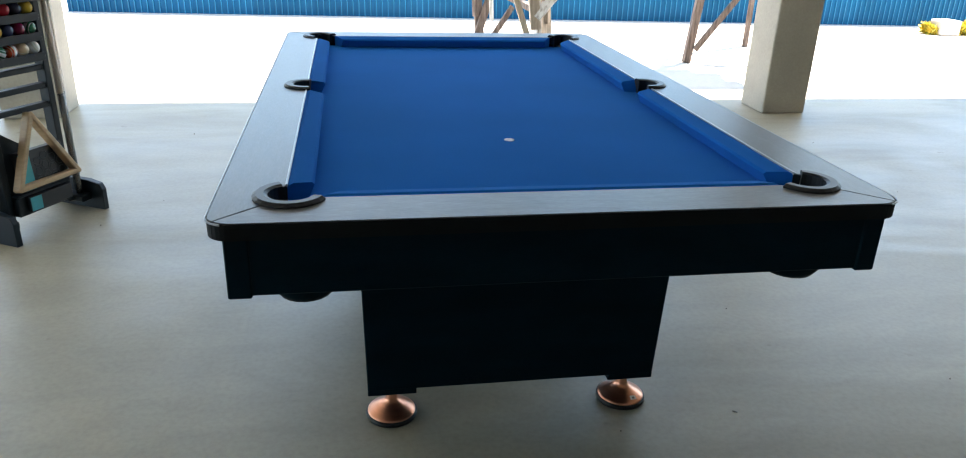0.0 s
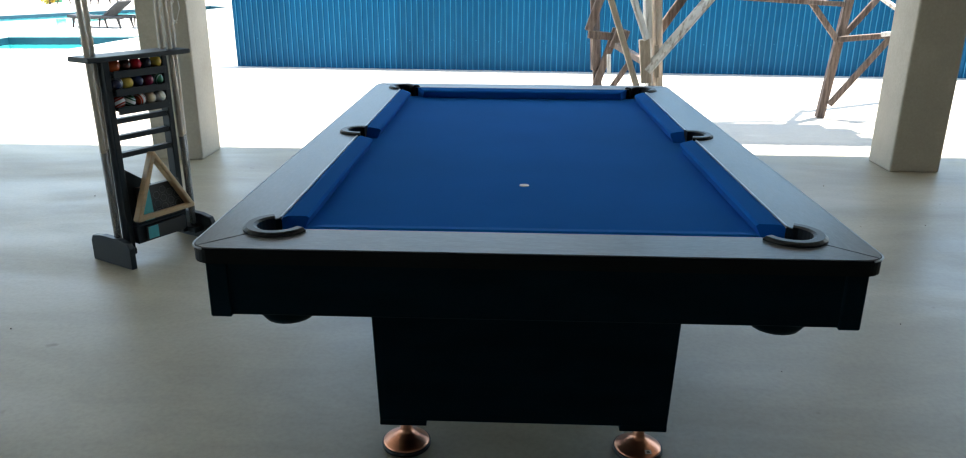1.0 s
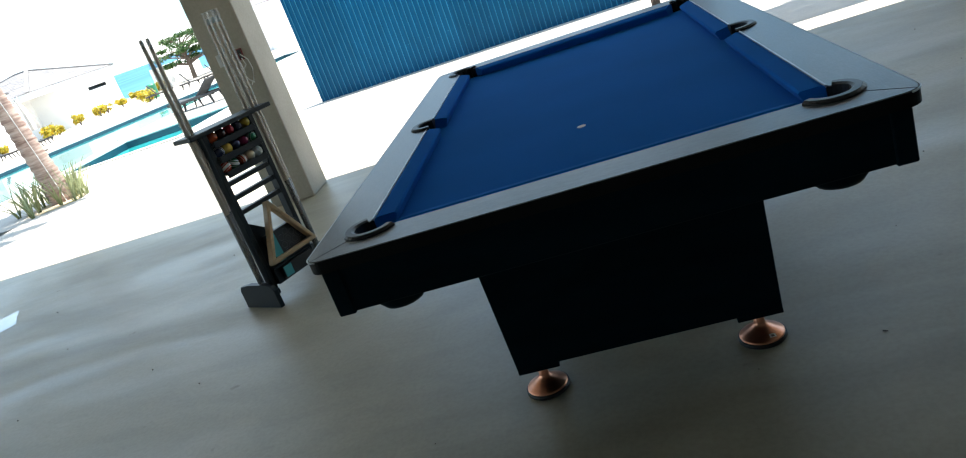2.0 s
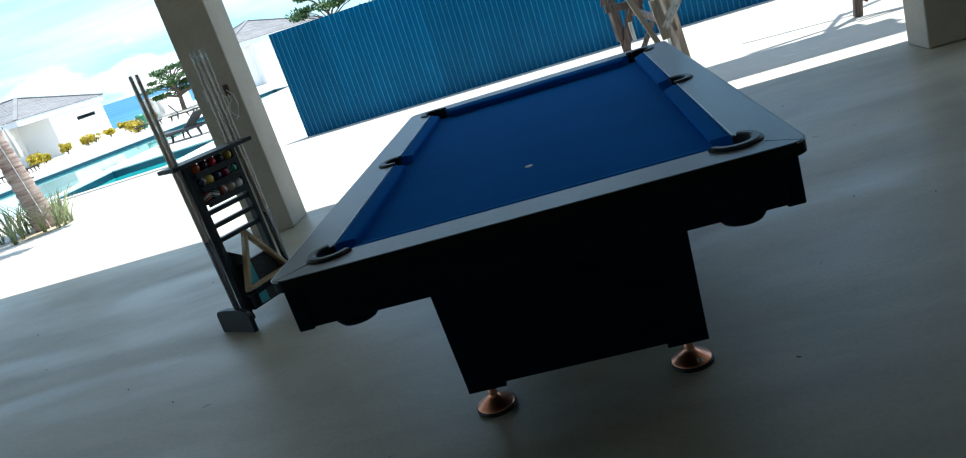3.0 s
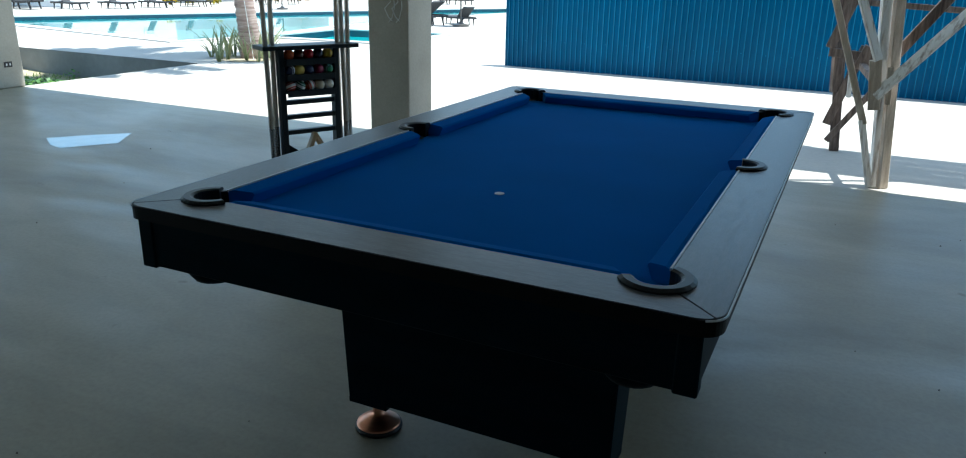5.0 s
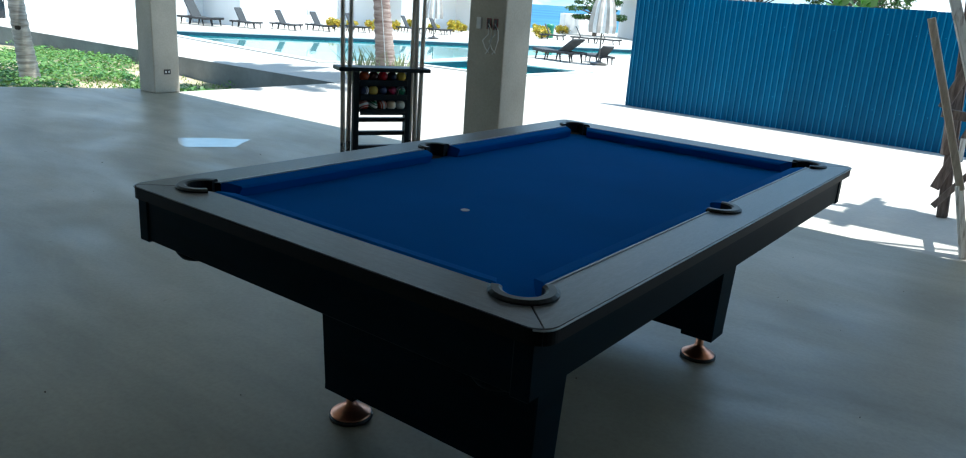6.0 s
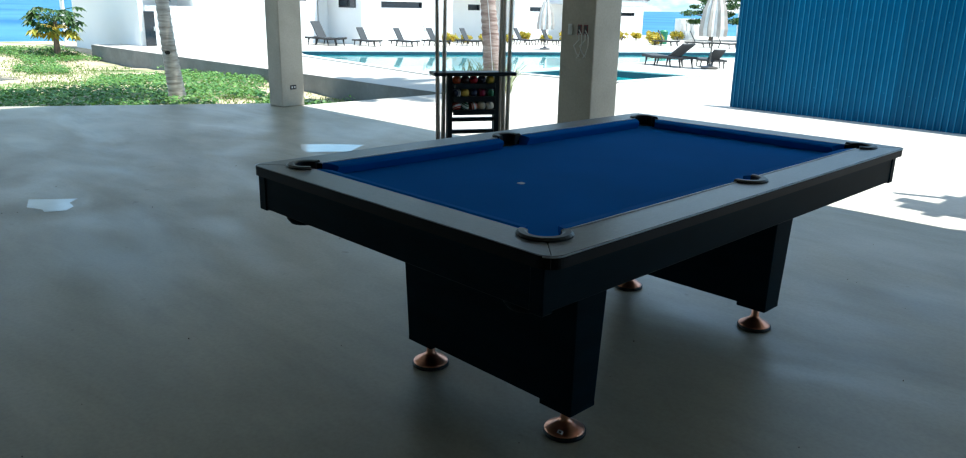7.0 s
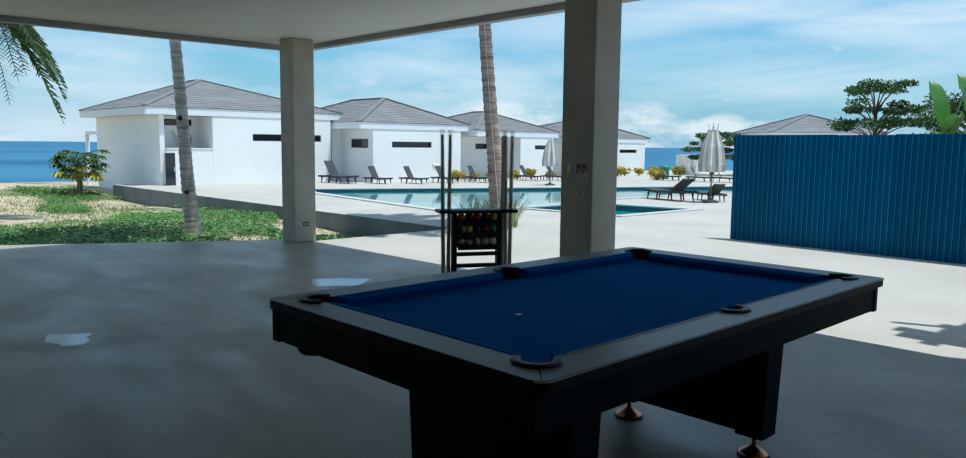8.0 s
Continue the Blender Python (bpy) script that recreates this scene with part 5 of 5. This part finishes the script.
fronds(p2, top2, 17, 2.3, 9, 0.6)
p3, top3 = palm_trunk("palm_tree", [(-17.9, 2.25, -0.7), (-17.9, 2.3, 1.0), (-17.9, 2.3, 2.6), (-17.9, 2.3, 4.3)], [0.17, 0.13, 0.12, 0.11], M_TRUNK, "palm with drooping fronds on the beach grass")
fronds(p3, top3, 26, 2.0, 5, 1.4)
fronds(p1, top1, 16, 2.2, 7, 0.8)


def strap_plants(x, y, n, r, seed):
    rnd = random.Random(seed)
    for k in range(n):
        a, d = rnd.uniform(0, 6.28), r * math.sqrt(rnd.random())
        px, py = x + d * math.cos(a), y + d * math.sin(a)
        pl = thing("snake_plant", "upright variegated strap-leaved plant round the palm", "plant", pose(px, py, -0.004), group="plants round the palm")
        for q in range(rnd.randint(5, 7)):
            t = rnd.uniform(0, 6.28)
            L, lean, w = rnd.uniform(0.22, 0.52), rnd.uniform(0.05, 0.34), rnd.uniform(0.012, 0.021)
            dx, dy = math.cos(t), math.sin(t)
            b = bmesh.new()
            rows = []
            for u in (0, 0.35, 0.7, 1.0):
                c = Vector((dx * (0.02 + lean * u * u), dy * (0.02 + lean * u * u), L * u))
                ww = w * (1 - 0.9 * u ** 3)
                rows.append([b.verts.new(c + Vector((-dy, dx, 0)) * ww), b.verts.new(c + Vector((dx, dy, 0)) * -0.008), b.verts.new(c - Vector((-dy, dx, 0)) * ww)])
            for p, s in zip(rows, rows[1:]):
                for j in (0, 1):
                    b.faces.new((p[j], p[j + 1], s[j + 1], s[j]))
            part("leaf", b, M_SNAKE, pl)


strap_plants(-7.5, 7.85, 24, 0.62, 3)
b = bmesh.new()
b.faces.new([b.verts.new((-7.5 + 0.42 * math.cos(k * 0.3142) * (1 + 0.08 * math.sin(3 * k)), 7.85 + 0.40 * math.sin(k * 0.3142), 0.002)) for k in range(20)])
tagged(part("planting_bed", b, M_GROUND), "round earth bed at the palm", "planting bed", kind="structure")


def leaf_cloud(bm, rnd, centre, rad, n, size, squash=0.7):
    for _ in range(n):
        v = Vector((rnd.gauss(0, 1), rnd.gauss(0, 1), rnd.gauss(0, 1))).normalized() * rnd.uniform(0.45, 1.0)
        p = Vector(centre) + Vector((v.x * rad, v.y * rad, v.z * rad * squash))
        q = Euler((rnd.uniform(-1.2, 1.2), rnd.uniform(-1.2, 1.2), rnd.uniform(0, 6.28))).to_matrix()
        s = size * rnd.uniform(0.6, 1.3)
        bm.faces.new([bm.verts.new(p + q @ Vector(c)) for c in ((-s, 0, 0), (0, -s * 0.45, 0.1 * s), (s, 0, 0), (0, s * 0.45, 0.1 * s))])


def tree(x, y, z, height, spread, clumps, leaves, size, seed, label, trunk_r=0.12, layered=False):
    rnd = random.Random(seed)
    t = thing("tree", label, "tree", pose(x, y, z))
    b = bmesh.new()
    tube([(0, 0, 0), (0.05, 0.03, height * 0.35), (0.0, 0.1, height * 0.7), (0.1, 0.0, height * 0.92)], [trunk_r, trunk_r * 0.8, trunk_r * 0.5, trunk_r * 0.15], 8, b)
    ends = []
    for k in range(clumps):
        a, f = rnd.uniform(0, 6.28), rnd.uniform(0.35, 1.0)
        if layered:
            f = (0.45, 0.62, 0.78, 0.95)[k % 4] + rnd.uniform(-0.04, 0.04)
        r = spread * rnd.uniform(0.35, 1.0) * (1.15 - 0.75 * abs(f - 0.55))
        e = Vector((r * math.cos(a), r * math.sin(a), height * f))
        tube([(0, 0, height * f * 0.75), (e.x * 0.5, e.y * 0.5, height * f * 0.92), e], [trunk_r * 0.4, trunk_r * 0.25, trunk_r * 0.08], 5, b)
        ends.append(e)
    part("trunk", b, M_BARK, t, "brown trunk and limbs")
    b = bmesh.new()
    for e in ends:
        leaf_cloud(b, rnd, e, spread * rnd.uniform(0.22, 0.40), leaves, size, 0.35 if layered else 0.7)
    part("crown", b, M_LEAF, t, "dark green leaf clumps with gaps")
    return t


tree(-7.1, 24.0, -0.004, 3.45, 1.25, 46, 150, 0.065, 11, "dark green tiered almond tree behind the fence", trunk_r=0.07, layered=True)
tree(-4.4, 24.0, -0.004, 3.15, 1.5, 44, 150, 0.075, 12, "dark green leafy tree behind the fence")
tree(-18.1, 33.6, -0.004, 2.1, 1.2, 34, 110, 0.075, 13, "low dark tree at the far end of the pool", layered=True)
tree(2.0, 25.0, -0.004, 4.0, 1.9, 26, 100, 0.12, 15, "dark green leafy tree behind the blue fence")


def papaya():
    rnd = random.Random(8)
    t = thing("papaya_tree", "small papaya tree with yellowing lower leaves", "tree", pose(-24.9, 6.3, -0.45))
    part("trunk", tube([(0, 0, 0), (0.03, 0, 0.6), (0.0, 0.04, 1.2)], [0.10, 0.08, 0.05], 8), M_BARK, t)
    for k in range(6):
        part("fruit", lathe([(0.005, -0.09), (0.05, -0.05), (0.06, 0.0), (0.035, 0.05), (0.008, 0.07)], 8, None, (0.09 * math.cos(k * 1.05), 0.09 * math.sin(k * 1.05), 0.88 - 0.05 * (k % 2))), M_LEAF_Y if k % 3 == 0 else M_WEED, t, smooth=True)
    for k in range(44):
        f = k / 43
        a = 2.4 * k + rnd.uniform(-0.3, 0.3)
        z0 = 1.24 - 0.34 * f
        L = rnd.uniform(0.45, 0.9) * (1 - 0.25 * f)
        tip = Vector((L * math.cos(a), L * math.sin(a), z0 + 0.30 * (1 - f) ** 1.2 - 0.12 * f + rnd.uniform(-0.1, 0.1)))
        b = tube([(0, 0, z0), tuple(Vector((tip.x * 0.55, tip.y * 0.55, (z0 + tip.z) / 2 + 0.10))), tuple(tip)], 0.012, 4)
        for q in range(7):
            aa = a + (q - 3) * 0.62
            R = rnd.uniform(0.20, 0.30)
            e = tip + Vector((R * math.cos(aa), R * math.sin(aa), -0.14 - 0.10 * f))
            s = Vector((-math.sin(aa), math.cos(aa), 0)) * 0.065
            mid = tip.lerp(e, 0.5) + Vector((0, 0, 0.05))
            b.faces.new([b.verts.new(tip), b.verts.new(mid + s), b.verts.new(e), b.verts.new(mid - s)])
        part("leaf", b, M_LEAF_Y if f > 0.78 else M_LEAF, t)


papaya()


def banana(x, y, seed, tall):
    rnd = random.Random(seed)
    t = thing("banana_plant", "banana plant with broad bright green leaves behind the fence", "banana plant", pose(x, y, -0.004))
    part("stem", tube([(0, 0, 0), (0.02, 0, 1.0), (0.0, 0.03, 1.7)], [0.12, 0.10, 0.06], 8), M_WEED, t)
    for a, lift, L, w in ((2.6, 1.25, 1.0 + 0.45 * tall, 0.16), (0.4, 1.35, 1.1 + 0.9 * tall, 0.16), (4.2, 0.7, 0.7, 0.16), (5.5, 1.0, 0.9, 0.15), (1.4, 0.9, 0.85, 0.14)):
        d, b, rows = Vector((math.cos(a), math.sin(a), 0)), bmesh.new(), []
        s = Vector((-d.y, d.x, 0))
        for k in range(9):
            u = k / 8
            c = Vector((0, 0, 1.55)) + d * L * 0.30 * u + Vector((0, 0, L * (lift * u - 0.55 * u * u)))
            ww = w * math.sin(math.pi * min(0.98, 0.06 + 0.92 * u)) ** 0.6
            rows.append([b.verts.new(c + s * ww + Vector((0, 0, 0.06 * math.sin(k * 2.1)))), b.verts.new(c - Vector((0, 0, 0.05))), b.verts.new(c - s * ww)])
        for p, q in zip(rows, rows[1:]):
            for j in (0, 1):
                b.faces.new((p[j], p[j + 1], q[j + 1], q[j]))
        part("leaf", b, M_BANANA, t, smooth=True)


banana(-2.02, 12.9, 1, 0.9)
banana(-1.68, 13.3, 2, 1.3)


def croton(x, y, r, h, seed):
    rnd = random.Random(seed)
    t = thing("croton_bush", "yellow and green croton bush in the garden planting", "bush", pose(x, y, 0), group="croton bushes")
    b = bmesh.new()
    for k in range(6):
        a = rnd.uniform(0, 6.28)
        tube([(0, 0, 0), (0.3 * r * math.cos(a), 0.3 * r * math.sin(a), h * 0.6)], [0.02, 0.008], 4, b)
    part("stems", b, M_BARK, t)
    b = bmesh.new()
    for k in range(7):
        a = rnd.uniform(0, 6.28)
        leaf_cloud(b, rnd, (0.5 * r * math.cos(a), 0.5 * r * math.sin(a), h * rnd.uniform(0.35, 0.85)), r * 0.5, 60, 0.07, 0.8)
    part("leaves", b, M_LEAF_Y, t)


rnd = random.Random(21)
for k in (0, 1, 2, 4, 5, 7, 8, 9, 11, 13, 14, 15, 17, 18, 19):
    croton(-20.1 + 0.3 * rnd.uniform(-1, 1) + 0.026 * k, 18.5 + 0.74 * k, rnd.uniform(0.24, 0.40), rnd.uniform(0.26, 0.46), 40 + k)
croton(-16.6, 26.6, 0.45, 0.4, 77)
b = lathe([(0.15, 0.0), (0.17, 0.35), (0.18, 0.52), (0.12, 0.58)], 14, None, (-16.9, 27.6, 0))
tagged(part("litter_bin", b, M_GREENPL), "green plastic bin at the far end of the pool", "bin")
# planting strip and pale block at the far right end of the fence
for k in range(6):
    croton((7.27 if k == 0 else 7.50 + 0.26 * k) + 0.05 * rnd.uniform(-1, 1), 8.12 - 0.05 * k, 0.10 if k == 0 else 0.13, 0.12, 90 + k)
tagged(part("stone_block", box(7.33, 7.62, 7.95, 8.2, -0.004, 0.19, 0.02), M_BRICKW), "pale block standing before the blue fence", "block")


# ---- grass and creepers ----
def grass_patch():
    rnd = random.Random(31)
    b, w = bmesh.new(), bmesh.new()
    for _ in range(21000):
        x, y = rnd.uniform(-27, -7.75), rnd.uniform(-3, 7.0)
        if x > -9.9 + (y - 0.95) * 0.52 and y < 4.5 or x > -7.75:
            continue
        v = noise.noise((x * 0.30, y * 0.30, 7))
        z = ground_height(x, y) - 0.01
        p = Vector((x, y, z))
        if v > 0.5 * rnd.random() - (0.45 if x > -10.8 else 0.13):
            for _ in range(2):
                a, h = rnd.uniform(0, 6.28), rnd.uniform(0.025, 0.075)
                d = Vector((math.cos(a), math.sin(a), 0))
                o = Vector((rnd.uniform(-0.06, 0.06), rnd.uniform(-0.06, 0.06), 0))
                s = Vector((-d.y, d.x, 0)) * 0.013
                b.faces.new([b.verts.new(p + o - s), b.verts.new(p + o + s), b.verts.new(p + o + d * h * 0.5 + Vector((0, 0, h)))])
        edge = -1.0 if x > -9.3 and 4.45 < y < 5.8 else 0.28 if x > -10.3 + 0.25 * math.sin(3 * y) else 0.10 if x < -16.5 else -0.22
        if noise.noise((x * 0.22 + 9, y * 0.45, 2)) > edge:
            for _ in range(5):
                o = p + Vector((rnd.uniform(-0.1, 0.1), rnd.uniform(-0.1, 0.1), rnd.uniform(0.03, 0.14)))
                q = Euler((rnd.uniform(-0.6, 0.6), rnd.uniform(-0.6, 0.6), rnd.uniform(0, 6.28))).to_matrix()
                s = rnd.uniform(0.02, 0.042)
                w.faces.new([w.verts.new(o + q @ Vector(c)) for c in ((-s, 0, 0), (0, -s * 0.7, 0), (s, 0, 0), (0, s * 0.7, 0))])
    tagged(part("grass", b, M_GRASS), "thin yellow-green grass on sand", "grass", kind="stuff")
    tagged(part("creeper", w, M_WEED), "dark green beach creeper on the sand", "ground cover", kind="stuff")


grass_patch()


# ---- small things on the hall structure ----
sw = thing("light_switch", "white switch plate on the column", "switch", pose(-2.525, 3.93, 1.18))
part("plate", box(-0.022, 0.022, -0.010, 0.0, -0.045, 0.045, 0.003, seg=1), M_PLATE, sw)
part("rocker", box(-0.010, 0.010, -0.014, -0.0101, -0.018, 0.018, 0.001, seg=1), M_PLATE, sw)
for x in (-2.425, -2.360):
    jb = thing("wall_box", "open red and black wiring box with loose white wires", "wiring box", pose(x, 3.93, 1.18), group="wiring boxes on the column")
    part("box_frame", box(-0.022, 0.022, -0.006, 0.0, -0.042, 0.042, 0.002, seg=1), M_RED, jb)
    part("recess", box(-0.013, 0.013, -0.008, -0.0061, -0.034, 0.034), M_BLKPL, jb, "black inner recess")
    part("wire", tube([(0.0, -0.008, -0.03), (0.02, -0.03, -0.08), (-0.03, -0.035, -0.13), (-0.005, -0.025, -0.19), (0.025, -0.02, -0.22)], 0.0042, 6), M_STRIP, jb, "loose white wire", smooth=True)
    part("wire", tube([(0.0, -0.008, 0.0), (0.05, -0.03, -0.05), (0.06, -0.04, -0.12), (0.03, -0.03, -0.20), (-0.005, -0.02, -0.23)], 0.0042, 6), M_STRIP, jb, "loose white wire", smooth=True)
ol = thing("socket_outlet", "small dark socket low on the column", "socket", pose(-7.55, 4.235, 0.255))
part("plate", box(0.0, 0.006, -0.045, 0.045, -0.03, 0.03, 0.002, seg=1), M_BLKPL, ol)
for y in (-0.02, 0.02):
    part("hole", box(0.0061, 0.008, y - 0.008, y + 0.008, -0.012, 0.012), M_PLATE, ol)

# wet patches on the hall floor, white where they would mirror the bright outdoors
for loop in ([(-4.13, 0.10), (-4.02, 0.24), (-3.95, 0.36), (-3.86, 0.28), (-3.74, 0.27), (-3.66, 0.20), (-3.70, 0.08), (-3.78, 0.09), (-3.90, 0.03)],
             [(-4.90, 2.72), (-4.74, 2.95), (-4.50, 3.20), (-4.40, 3.04), (-4.28, 2.88), (-4.38, 2.74), (-4.50, 2.54), (-4.66, 2.58)]):
    b = bmesh.new()
    b.faces.new([b.verts.new((x, y, 0.002)) for x, y in loop])
    tagged(part("puddle", b, M_PUDDLE), "thin puddle on the concrete floor, its white reflection painted in", "puddle")

# a fallen twig and crumbs of grit by the table
tagged(part("twig", tube([(0.645, 0.407, 0.0022), (0.650, 0.402, 0.0024), (0.657, 0.399, 0.0022)], [0.0015, 0.0022, 0.0012], 5), M_BARK), "short dark twig lying on the concrete floor", "twig")
rnd = random.Random(77)
b = bmesh.new()
for _ in range(70):
    x, y, r = rnd.uniform(-4.5, 3.2), rnd.uniform(-1.0, 3.6), rnd.uniform(0.0015, 0.0045)
    q = Euler((rnd.uniform(0, 3), rnd.uniform(0, 3), rnd.uniform(0, 3))).to_matrix()
    v = [b.verts.new(Vector((x, y, r * 0.9)) + q @ Vector(c) * r) for c in ((1.2, 0, -0.6), (-0.7, 1, -0.6), (-0.7, -1, -0.6), (0, 0, 1.1))]
    for f in ((0, 1, 2), (0, 3, 1), (1, 3, 2), (2, 3, 0)):
        b.faces.new([v[k] for k in f])
tagged(part("grit", b, M_BARK), "scattered dark grit and sand crumbs on the floor", "grit", kind="stuff")
